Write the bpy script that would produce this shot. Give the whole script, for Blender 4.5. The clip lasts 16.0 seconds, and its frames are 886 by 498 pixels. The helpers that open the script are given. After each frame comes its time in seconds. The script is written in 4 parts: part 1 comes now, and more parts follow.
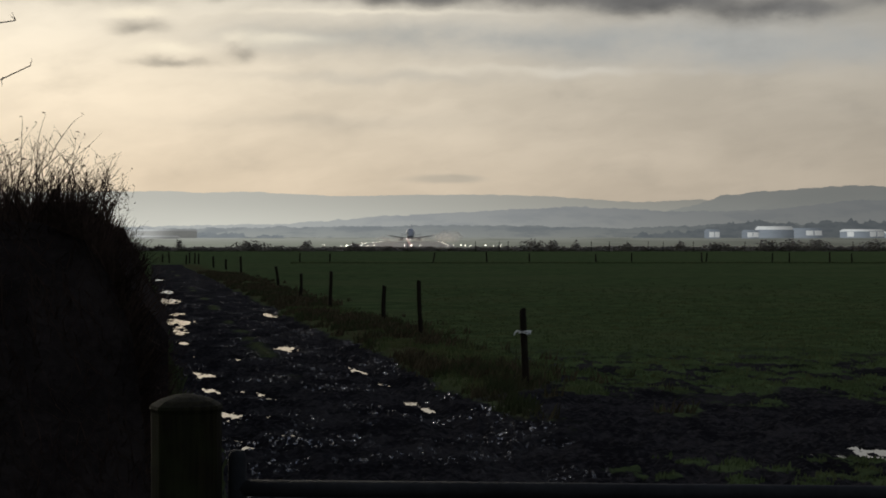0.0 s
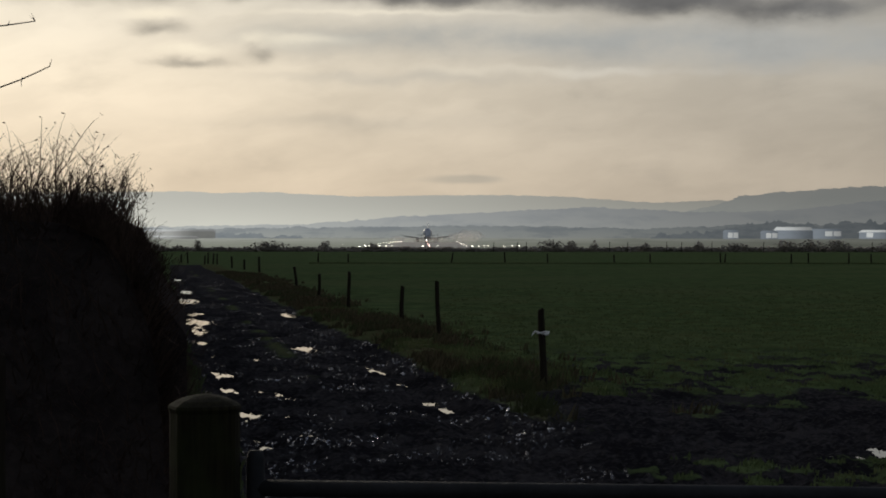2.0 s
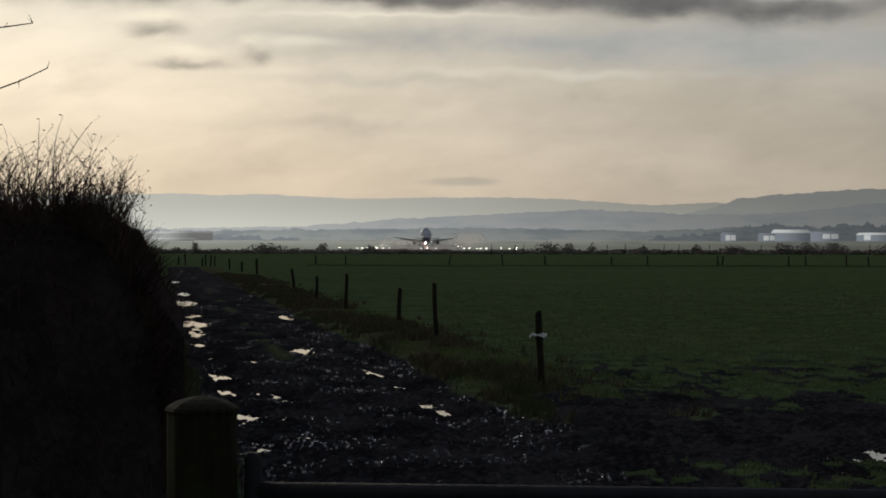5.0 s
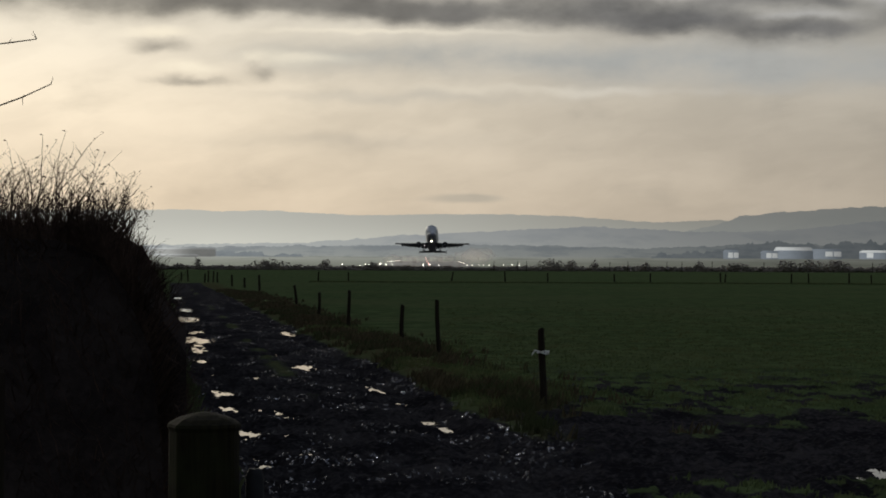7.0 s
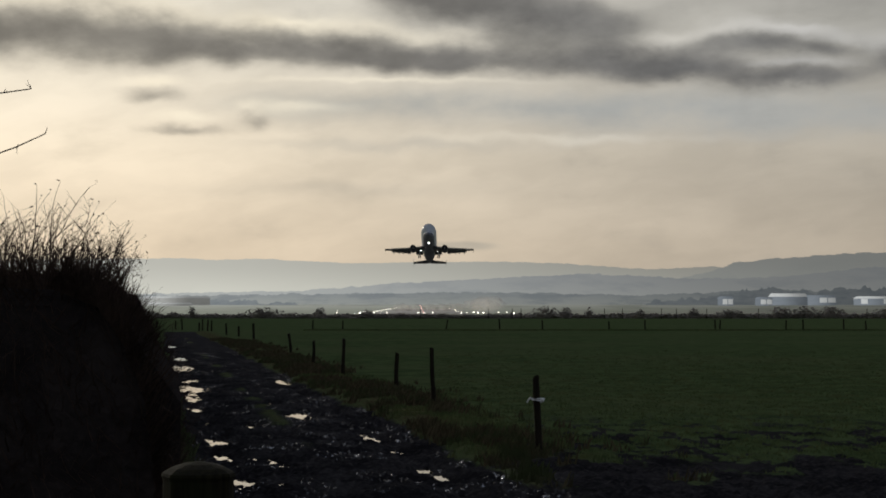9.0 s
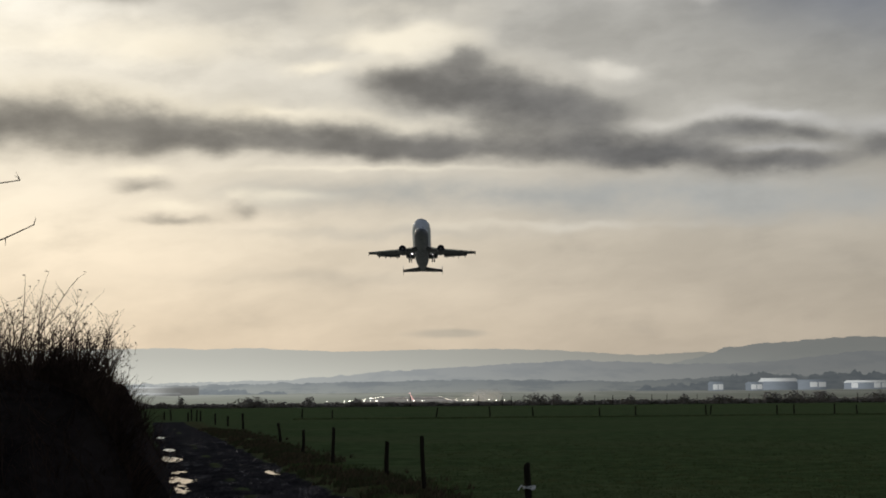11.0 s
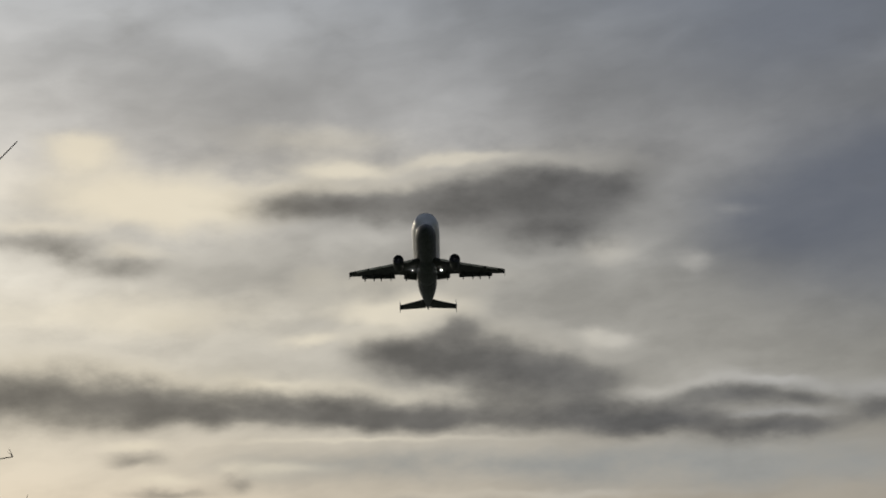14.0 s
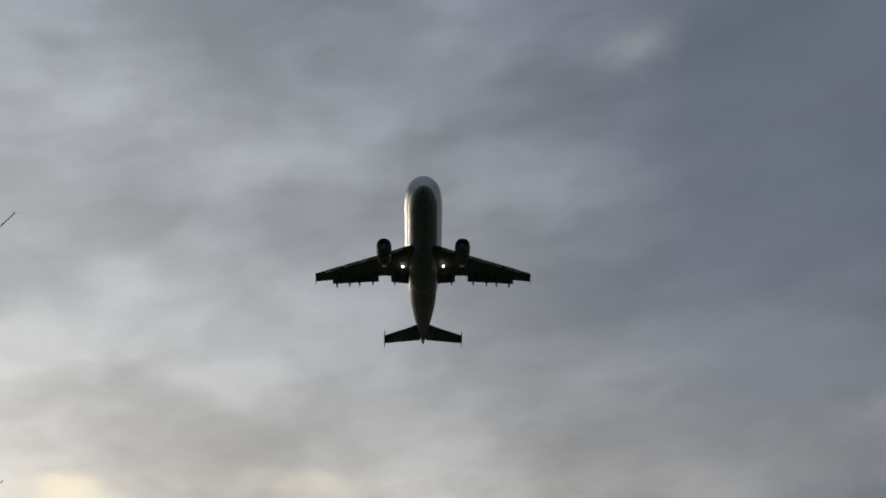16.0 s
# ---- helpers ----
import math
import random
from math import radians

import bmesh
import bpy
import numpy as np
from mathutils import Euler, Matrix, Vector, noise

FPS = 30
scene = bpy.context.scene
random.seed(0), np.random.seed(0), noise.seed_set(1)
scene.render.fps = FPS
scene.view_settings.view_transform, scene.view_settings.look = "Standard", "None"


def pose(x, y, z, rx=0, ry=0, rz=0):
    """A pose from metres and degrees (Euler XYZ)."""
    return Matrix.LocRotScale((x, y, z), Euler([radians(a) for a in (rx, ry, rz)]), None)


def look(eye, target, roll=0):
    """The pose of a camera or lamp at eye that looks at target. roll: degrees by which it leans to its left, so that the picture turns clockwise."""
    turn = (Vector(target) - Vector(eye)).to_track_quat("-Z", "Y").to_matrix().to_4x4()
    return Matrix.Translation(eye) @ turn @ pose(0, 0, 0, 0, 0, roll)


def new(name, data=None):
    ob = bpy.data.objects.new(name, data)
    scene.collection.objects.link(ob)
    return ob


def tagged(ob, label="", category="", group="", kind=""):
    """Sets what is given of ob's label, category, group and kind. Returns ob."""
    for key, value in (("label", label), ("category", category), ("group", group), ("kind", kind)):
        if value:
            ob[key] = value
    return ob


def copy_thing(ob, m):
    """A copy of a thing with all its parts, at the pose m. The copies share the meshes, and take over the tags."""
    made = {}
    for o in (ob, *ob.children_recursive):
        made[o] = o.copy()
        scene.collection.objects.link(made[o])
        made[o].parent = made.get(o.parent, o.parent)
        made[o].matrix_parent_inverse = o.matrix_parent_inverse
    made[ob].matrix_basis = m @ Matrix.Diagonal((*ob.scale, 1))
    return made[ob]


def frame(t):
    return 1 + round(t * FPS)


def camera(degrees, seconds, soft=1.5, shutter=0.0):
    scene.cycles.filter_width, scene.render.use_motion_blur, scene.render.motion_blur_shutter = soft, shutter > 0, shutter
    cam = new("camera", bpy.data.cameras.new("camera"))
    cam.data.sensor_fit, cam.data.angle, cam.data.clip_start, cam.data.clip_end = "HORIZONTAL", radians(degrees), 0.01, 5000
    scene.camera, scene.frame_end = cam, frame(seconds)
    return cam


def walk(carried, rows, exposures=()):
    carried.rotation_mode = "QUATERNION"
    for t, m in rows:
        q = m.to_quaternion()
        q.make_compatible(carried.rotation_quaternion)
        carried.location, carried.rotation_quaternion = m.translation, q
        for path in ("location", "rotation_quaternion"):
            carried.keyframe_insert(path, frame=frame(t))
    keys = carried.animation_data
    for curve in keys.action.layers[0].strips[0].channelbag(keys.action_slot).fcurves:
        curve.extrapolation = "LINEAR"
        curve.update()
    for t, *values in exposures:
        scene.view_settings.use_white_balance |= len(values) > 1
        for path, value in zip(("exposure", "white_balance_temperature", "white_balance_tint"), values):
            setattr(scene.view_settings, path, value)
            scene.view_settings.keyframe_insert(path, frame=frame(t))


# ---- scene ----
EYE = 1.75  # eye height over the field


def view(yaw, pitch, roll):
    """The camera's pose: turn to the right, tilt up and clockwise lean, in degrees."""
    return pose(0, 0, EYE, 90 + pitch - 0.153, 0, -yaw) @ pose(0, 0, 0, 0, 0, -roll)


cam = camera(29.3, 16.0, soft=1.8)
walk(cam, [
    (0.0, view(0.0, 0.0, 0.0)), (0.5, view(-0.24, -0.127, -0.1)), (1.0, view(-0.525, -0.092, -0.15)),
    (1.5, view(-0.645, -0.081, -0.1)), (2.0, view(-0.614, 0.015, -0.05)), (2.5, view(-0.628, 0.171, -0.06)),
    (3.0, view(-0.594, 0.236, -0.15)), (3.5, view(-0.589, 0.077, -0.11)), (4.0, view(-0.53, 0.07, -0.1)),
    (6.5, view(-0.545, 0.397, -0.11)), (7.0, view(-0.624, 0.655, -0.25)), (7.5, view(-0.582, 0.866, -0.15)),
    (8.0, view(-0.429, 1.096, 0.05)), (8.5, view(-0.458, 1.661, -0.03)), (11.0, view(-0.05, 5.224, 0.52)),
    (11.5, view(0.011, 6.364, 0.76)), (12.0, view(0.089, 7.559, 0.76)), (12.5, view(0.076, 8.794, 0.82)),
    (13.0, view(0.235, 10.481, 1.04)), (13.5, view(0.282, 12.298, 1.26)), (14.0, view(0.285, 14.327, 1.4)),
    (14.5, view(0.435, 16.146, 1.47)), (15.0, view(0.68, 18.695, 1.6)), (15.5, view(0.784, 22.218, 1.3)),
    (16.0, view(0.801, 26.053, 0.3))], exposures=[(0.0, 0.04), (8.5, 0.04), (11.0, 0.07), (12.0, -0.02), (13.0, 0.04), (13.5, -0.05), (14.0, -0.32), (14.5, -0.2), (15.0, -0.06), (15.5, -0.06), (16.0, 0.0)])


# ---- node helpers ----
class Nodes:
    """Short hand for building node trees."""

    def __init__(self, tree):
        self.tree = tree
        tree.nodes.clear()

    def add(self, kind, settings=None, **inputs):
        n = self.tree.nodes.new(kind)
        if settings and kind == "ShaderNodeMath":
            n.operation, n.use_clamp = settings
        elif settings and kind == "ShaderNodeVectorMath":
            n.operation = settings
        elif settings and kind == "ShaderNodeMapRange":
            n.interpolation_type = settings
        elif settings and kind == "ShaderNodeAttribute":
            n.attribute_name = settings
        for key, value in inputs.items():
            name = key.replace("_", " ")
            self.plug(n.inputs[int(key[1:]) if key[0] == "i" and key[1:].isdigit() else name], value)
        return n

    def plug(self, socket, value):
        if isinstance(value, bpy.types.NodeSocket):
            self.tree.links.new(value, socket)
        else:
            socket.default_value = value

    def math(self, op, a, b=0.0, c=0.0, clamp=False):
        return self.add("ShaderNodeMath", (op, clamp), i0=a, i1=b, i2=c).outputs[0]

    def vec(self, op, a, b=(0, 0, 0)):
        return self.add("ShaderNodeVectorMath", op, i0=a, i1=b)

    def noise(self, vector, scale, detail=4.0, rough=0.55, warp=0.0):
        return self.add("ShaderNodeTexNoise", None, Vector=vector, Scale=scale, Detail=detail, Roughness=rough, Distortion=warp).outputs[0]

    def smooth(self, value, low, high, to_low=0.0, to_high=1.0):
        n = self.add("ShaderNodeMapRange", "SMOOTHSTEP", i0=value, i1=low, i2=high, i3=to_low, i4=to_high)
        return n.outputs[0]

    def mix(self, factor, a, b, blend="MIX"):
        n = self.tree.nodes.new("ShaderNodeMix")
        n.data_type, n.blend_type = "RGBA", blend
        for socket, value in ((n.inputs[0], factor), (n.inputs[6], a), (n.inputs[7], b)):
            self.plug(socket, (*value, 1) if isinstance(value, tuple) and len(value) == 3 else value)
        return n.outputs[2]

    def ramp(self, factor, *stops):
        n = self.tree.nodes.new("ShaderNodeValToRGB")
        self.plug(n.inputs[0], factor)
        e = n.color_ramp.elements
        while len(e) < len(stops):
            e.new(0.5)
        for k, (place, colour) in enumerate(stops):
            e[k].position, e[k].color = place, (*colour, 1)
        return n.outputs[0]


# ---- sky: a thin sheet of evening cloud over a low sun ----
SUN_AZ, SUN_EL = -29.0, 16.0  # degrees to the right of straight ahead, and up


def build_sky():
    world = bpy.data.worlds.new("sky")
    scene.world = world
    world.use_nodes = True
    n = Nodes(world.node_tree)
    way = n.add("ShaderNodeTexCoord").outputs["Generated"]
    xyz = n.add("ShaderNodeSeparateXYZ", None, Vector=way)
    az = n.math("MULTIPLY", n.math("ARCTAN2", xyz.outputs[0], xyz.outputs[1]), 57.2958)
    el = n.math("MULTIPLY", n.math("ARCSINE", xyz.outputs[2]), 57.2958)
    place = n.add("ShaderNodeCombineXYZ", None, X=az, Y=el).outputs[0]
    # uneven edges: shift the place by noise, in broad and in fine steps
    stretch = n.vec("MULTIPLY", place, (0.6, 1.0, 1)).outputs[0]
    big = n.add("ShaderNodeTexNoise", None, Vector=stretch, Scale=0.35, Detail=2.0, Roughness=0.5).outputs["Color"]
    small = n.add("ShaderNodeTexNoise", None, Vector=stretch, Scale=0.9, Detail=5.0, Roughness=0.5).outputs["Color"]
    shift = n.vec("MULTIPLY", n.vec("SUBTRACT", big, (0.5, 0.5, 0.5)).outputs[0], (1.8, 0.7, 0)).outputs[0]
    shift2 = n.vec("MULTIPLY", n.vec("SUBTRACT", small, (0.5, 0.5, 0.5)).outputs[0], (1.1, 0.75, 0)).outputs[0]
    ragged = n.vec("ADD", n.vec("ADD", place, shift).outputs[0], shift2).outputs[0]
    below = n.vec("ADD", ragged, (0.12, -0.42, 0.0)).outputs[0]
    turned = n.add("ShaderNodeVectorRotate", None, Vector=ragged, Angle=-0.14).outputs[0]
    wisp = n.noise(n.vec("MULTIPLY", turned, (0.32, 1.0, 1)).outputs[0], 0.42, 6.0, 0.55)
    broad = n.noise(n.vec("MULTIPLY", turned, (0.6, 1.0, 1)).outputs[0], 0.16, 3.0, 0.5)
    billow = n.noise(n.vec("MULTIPLY", place, (0.55, 1.0, 1)).outputs[0], 0.62, 5.0, 0.54)

    def heap(items, where=ragged):
        """Soft heaps laid over one another: weight, degrees to the right, degrees up, half width, half height."""
        total = None
        for weight, a, e, w, h in items:
            at = n.tree.nodes.new("ShaderNodeVectorMath")
            at.operation = "MULTIPLY_ADD"
            n.plug(at.inputs[0], where)
            n.plug(at.inputs[1], (1 / w, 1 / h, 0))
            n.plug(at.inputs[2], (-a / w, -e / h, 0))
            d = n.vec("DOT_PRODUCT", at.outputs[0], at.outputs[0]).outputs[1]
            total = n.math("MULTIPLY_ADD", n.math("POWER", 0.3679, d), weight, 0.0 if total is None else total)
        return total

    def grey(value):
        return n.add("ShaderNodeCombineXYZ", None, X=value, Y=value, Z=value).outputs[0]

    glow = n.vec("MULTIPLY", n.vec("SUBTRACT", place, (SUN_AZ, SUN_EL, 0)).outputs[0], (1 / 36, 1 / 14, 0)).outputs[0]
    glow = n.vec("LENGTH", glow).outputs[1]
    glow = n.math("EXPONENT", n.math("MULTIPLY", n.math("MULTIPLY", glow, glow), -1.0))
    disc = n.vec("LENGTH", n.vec("MULTIPLY", n.vec("SUBTRACT", place, (SUN_AZ, SUN_EL, 0)).outputs[0], (1 / 7, 1 / 5, 0)).outputs[0]).outputs[1]
    disc = n.math("EXPONENT", n.math("MULTIPLY", n.math("MULTIPLY", disc, disc), -1.0))
    base = n.ramp(n.math("DIVIDE", el, 45.0, clamp=True),
                  (0.0, (0.83, 0.69, 0.525)), (0.05, (0.85, 0.72, 0.55)), (0.12, (0.84, 0.745, 0.595)), (0.2, (0.75, 0.71, 0.615)),
                  (0.3, (0.62, 0.60, 0.545)), (0.38, (0.53, 0.52, 0.50)), (0.5, (0.42, 0.44, 0.465)), (0.7, (0.335, 0.367, 0.425)),
                  (1.0, (0.29, 0.335, 0.43)))
    level = n.math("MULTIPLY_ADD", glow, 0.50, 0.70)
    side = n.math("MULTIPLY", n.smooth(az, -22.0, 20.0, 1.18, 0.66), n.smooth(el, 14.0, 28.0, 1.0, 1.08))
    level = n.math("MULTIPLY_ADD", disc, 4.0, n.math("MULTIPLY", level, side))
    air = n.add("ShaderNodeTexSky")
    air.sky_type, air.sun_disc, air.dust_density = "NISHITA", False, 2.0
    air.sun_elevation, air.sun_rotation = radians(SUN_EL), radians(SUN_AZ)
    clear = n.mix(1.0, air.outputs[0], (0.05, 0.05, 0.05), "MULTIPLY")
    sheet = n.mix(1.0, base, grey(level), "MULTIPLY")
    # streaks and broad lighter and darker fields in the sheet
    sheet = n.mix(1.0, sheet, grey(n.smooth(wisp, 0.30, 0.70, 0.90, 1.10)), "MULTIPLY")
    strong = n.smooth(el, 4.0, 15.0)
    sheet = n.mix(strong, sheet, n.mix(1.0, sheet, grey(n.smooth(broad, 0.36, 0.64, 0.82, 1.13)), "MULTIPLY"))
    gap = n.math("MULTIPLY", n.smooth(wisp, 0.50, 0.36), n.math("MULTIPLY", n.smooth(el, 16.0, 40.0, 0.0, 0.3), n.smooth(az, -4.0, 14.0)))
    sheet = n.mix(gap, sheet, clear)
    # puffs in the lit sheet
    puffy = n.math("MULTIPLY", n.smooth(el, 6.0, 10.0), n.smooth(el, 22.0, 17.0))
    sheet = n.mix(puffy, sheet, n.mix(1.0, sheet, grey(n.smooth(billow, 0.34, 0.66, 0.92, 1.07)), "MULTIPLY"))
    # blue air between the clouds, away from the sun
    blue = n.smooth(heap(((0.9, 15.6, 16.0, 5.2, 2.0), (0.5, 11.5, 14.5, 4.0, 1.5), (0.6, 16.5, 12.6, 6.0, 2.0), (1.4, 18.0, 30.5, 11.0, 7.0), (0.35, 7.5, 24.0, 8.0, 2.6), (0.45, 13.0, 20.5, 6.0, 2.0))), 0.05, 1.0)
    sheet = n.mix(n.math("MULTIPLY", blue, 0.75), sheet, (0.118, 0.136, 0.175))
    # thin grey veils low down
    veil = heap(((0.55, -4.0, 6.95, 4.0, 0.4), (0.85, 5.4, 6.9, 9.0, 0.55), (0.65, 12.0, 6.2, 8.0, 0.45), (0.35, -2.0, 5.6, 4.0, 0.2), (0.3, -4.0, 4.1, 5.0, 0.3)))
    veil = n.math("MULTIPLY", veil, n.smooth(billow, 0.3, 0.6, 0.6, 1.1), clamp=True)
    sheet = n.mix(veil, sheet, n.mix(n.smooth(el, 2.0, 7.0), (0.46, 0.40, 0.31), (0.385, 0.388, 0.365)))
    spot = heap(((0.75, -0.15, 2.2, 1.6, 0.17), (0.5, 0.5, 2.25, 0.8, 0.14)), n.vec("ADD", place, n.vec("MULTIPLY", shift2, (0.7, 0.25, 0)).outputs[0]).outputs[0])
    sheet = n.mix(n.smooth(spot, 0.15, 0.9, 0.0, 0.85), sheet, (0.46, 0.41, 0.33))
    # cream-lit cloud towards the sun
    low_lit = ((0.9, -1.2, 12.1, 2.29, 0.5), (0.9, 5.8, 11.0, 1.05, 0.38), (0.6, -4.1, 11.2, 1.15, 0.27), (0.8, 11.0, 9.3, 1.15, 0.17), (0.7, 7.3, 9.2, 0.76, 0.31),
               (0.7, 10.8, 8.2, 1.34, 0.13), (0.5, -6.1, 9.7, 1.15, 0.19), (0.45, -1.6, 7.8, 6.31, 0.13), (0.5, -5.2, 6.9, 2.2, 0.3), (0.4, 4.0, 5.85, 6.5, 0.22))
    high_lit = ((0.4, -3.5, 17.9, 3.5, 0.7), (0.48, -11.0, 16.2, 6.0, 1.1), (0.8, -12.2, 17.4, 1.34, 0.57), (0.8, 1.1, 17.1, 2.1, 0.25), (0.7, -3.1, 16.9, 1.72, 0.31), (0.7, -9.1, 15.5, 3.63, 0.8), (0.3, 10.6, 15.1, 1.0, 0.3),
                (0.6, 6.1, 13.9, 1.05, 0.5), (0.5, 9.0, 13.5, 0.86, 0.5), (0.5, -11.0, 12.0, 6.69, 0.86), (0.35, 8.8, 32.3, 2.1, 0.86), (0.25, -7.1, 29.8, 1.53, 0.23), (0.35, -1.0, 13.2, 4.5, 0.6))
    rims = n.math("ADD", heap(low_lit), heap(high_lit))
    rims = n.smooth(n.math("ADD", rims, n.math("MULTIPLY_ADD", billow, 0.5, -0.25)), 0.05, 0.85)
    lit = n.mix(n.smooth(az, -6.0, 14.0), (1.0, 0.92, 0.74), (0.56, 0.54, 0.50))
    lit = n.mix(n.smooth(el, 16.0, 26.0), lit, (0.46, 0.46, 0.46))
    sheet = n.mix(n.math("MULTIPLY", rims, 0.85), sheet, lit)
    # dark cloud bellies, with bright rims along their tops
    left_bank = ((1.0, -13.7, 9.2, 4.59, 0.98), (1.0, -9.8, 9.1, 2.87, 0.65), (1.0, -5.9, 8.9, 2.68, 0.57), (1.0, -2.8, 8.7, 2.87, 0.57), (0.8, -0.3, 8.5, 1.72, 0.46), (1.0, -19.2, 8.9, 4.97, 0.96))
    middle_bank = ((1.0, 0.7, 10.3, 2.87, 0.99), (0.9, 3.2, 9.9, 2.29, 0.8), (0.7, -1.4, 10.6, 1.91, 0.61), (0.6, 0.7, 11.4, 0.86, 0.54), (0.75, 5.3, 9.5, 1.72, 0.73), (0.6, 2.2, 8.5, 3.82, 0.54))
    right_bank = ((0.9, 5.7, 8.4, 3.25, 0.55), (0.9, 8.1, 8.1, 2.3, 0.45), (1.1, 11.7, 7.7, 2.5, 0.4), (1.0, 9.8, 8.9, 1.8, 0.36), (0.7, 12.3, 8.6, 1.2, 0.3), (0.9, 14.8, 8.3, 1.6, 0.45))
    upper_bank = ((0.9, -1.3, 15.7, 3.25, 0.75), (1.0, 2.7, 15.8, 2.87, 1.05), (1.0, 5.4, 15.8, 2.1, 1.05), (0.7, -4.9, 15.6, 2.3, 0.5), (0.7, 4.2, 14.5, 2.4, 0.6),
                  (0.85, -13.5, 14.2, 2.29, 0.5), (0.75, -10.6, 13.5, 1.5, 0.42), (0.85, -10.2, 7.2, 1.05, 0.3), (0.75, -9.3, 6.1, 1.43, 0.2), (0.6, -6.8, 6.4, 0.6, 0.3))

    def bellies(where):
        total = None
        for bank in (left_bank, middle_bank, right_bank, upper_bank):
            h = heap(bank, where)
            total = h if total is None else n.math("ADD", total, h)
        total = n.math("ADD", total, n.math("MULTIPLY_ADD", billow, 1.3, -0.65))
        return n.math("MULTIPLY_ADD", n.smooth(total, -0.02, 0.95), 0.62, n.math("MULTIPLY", n.smooth(total, 0.5, 1.5), 0.38))

    dark = bellies(ragged)
    edge = n.math("SUBTRACT", bellies(below), dark, clamp=True)
    sheet = n.mix(n.math("MULTIPLY", edge, 0.9, clamp=True), sheet, lit)
    belly = n.mix(n.smooth(az, -14.0, 12.0), (0.180, 0.172, 0.155), (0.122, 0.120, 0.117))
    belly = n.mix(1.0, belly, grey(n.smooth(billow, 0.3, 0.7, 1.25, 0.85)), "MULTIPLY")
    sheet = n.mix(n.math("MULTIPLY", dark, 0.97), sheet, belly)
    # an even grey sheet behind and to the sides
    back = n.smooth(n.math("ABSOLUTE", az), 35.0, 110.0)
    sheet = n.mix(back, sheet, n.mix(wisp, (0.14, 0.165, 0.21), (0.24, 0.26, 0.29)))
    # warmer towards the sun, cooler away from it
    sheet = n.mix(1.0, sheet, n.mix(n.smooth(az, -18.0, 18.0), (1.035, 1.0, 0.95), (0.975, 1.0, 1.05)), "MULTIPLY")
    out = n.add("ShaderNodeBackground", None, Color=sheet, Strength=1.0)
    n.add("ShaderNodeOutputWorld", None, Surface=out.outputs[0])


build_sky()

sun = new("sun", bpy.data.lights.new("sun", "SUN"))
sun.data.energy, sun.data.angle, sun.data.color = 0.6, radians(10), (1.0, 0.88, 0.68)
sun.matrix_world = look((0, 0, 0), (-math.sin(radians(SUN_AZ)) * math.cos(radians(SUN_EL)), -math.cos(radians(SUN_AZ)) * math.cos(radians(SUN_EL)),
                                    -math.sin(radians(SUN_EL))))


# ---- materials ----
def material(name, build):
    m = bpy.data.materials.new(name)
    m.use_nodes = True
    n = Nodes(m.node_tree)
    n.add("ShaderNodeOutputMaterial", None, Surface=build(n))
    return m


def object_place(n):
    return n.add("ShaderNodeTexCoord").outputs["Object"]


def surface(n, colour, rough=0.6, metal=0.0, bump=None, depth=0.01, **more):
    s = n.add("ShaderNodeBsdfPrincipled", None, Base_Color=(*colour, 1) if isinstance(colour, tuple) else colour, Roughness=rough, Metallic=metal, **more)
    if bump is not None:
        n.plug(s.inputs["Normal"], n.add("ShaderNodeBump", None, Strength=0.7, Distance=depth, Height=bump).outputs[0])
    return s.outputs[0]


def mottled(name, dark, light, scale, rough=0.6, metal=0.0, depth=0.004, fine=9.0, **more):
    """A surface with stains and grain between two colours."""
    def build(n):
        p = object_place(n)
        stain, grain = n.noise(p, scale, 4.0), n.noise(p, scale * fine, 3.0)
        f = n.math("ADD", n.math("MULTIPLY", stain, 0.65), n.math("MULTIPLY", grain, 0.35))
        f = n.smooth(f, 0.33, 0.67)
        r = n.math("MULTIPLY_ADD", grain, 0.25, rough - 0.12)
        return surface(n, n.mix(f, dark, light), r, metal, grain, depth, **more)
    return material(name, build)


def wood(name, dark, light, green=0.0):
    def build(n):
        p = object_place(n)
        grain = n.noise(n.vec("MULTIPLY", p, (60, 60, 3.0)).outputs[0], 1.0, 5.0, 0.6, 0.6)
        stain = n.noise(p, 5.0, 3.0)
        c = n.mix(n.smooth(grain, 0.3, 0.7), dark, light)
        c = n.mix(n.math("MULTIPLY", n.smooth(stain, 0.45, 0.7), green), c, (0.022, 0.028, 0.009))
        return surface(n, c, 0.9, 0.0, grain, 0.004, Specular_IOR_Level=0.1)
    return material(name, build)


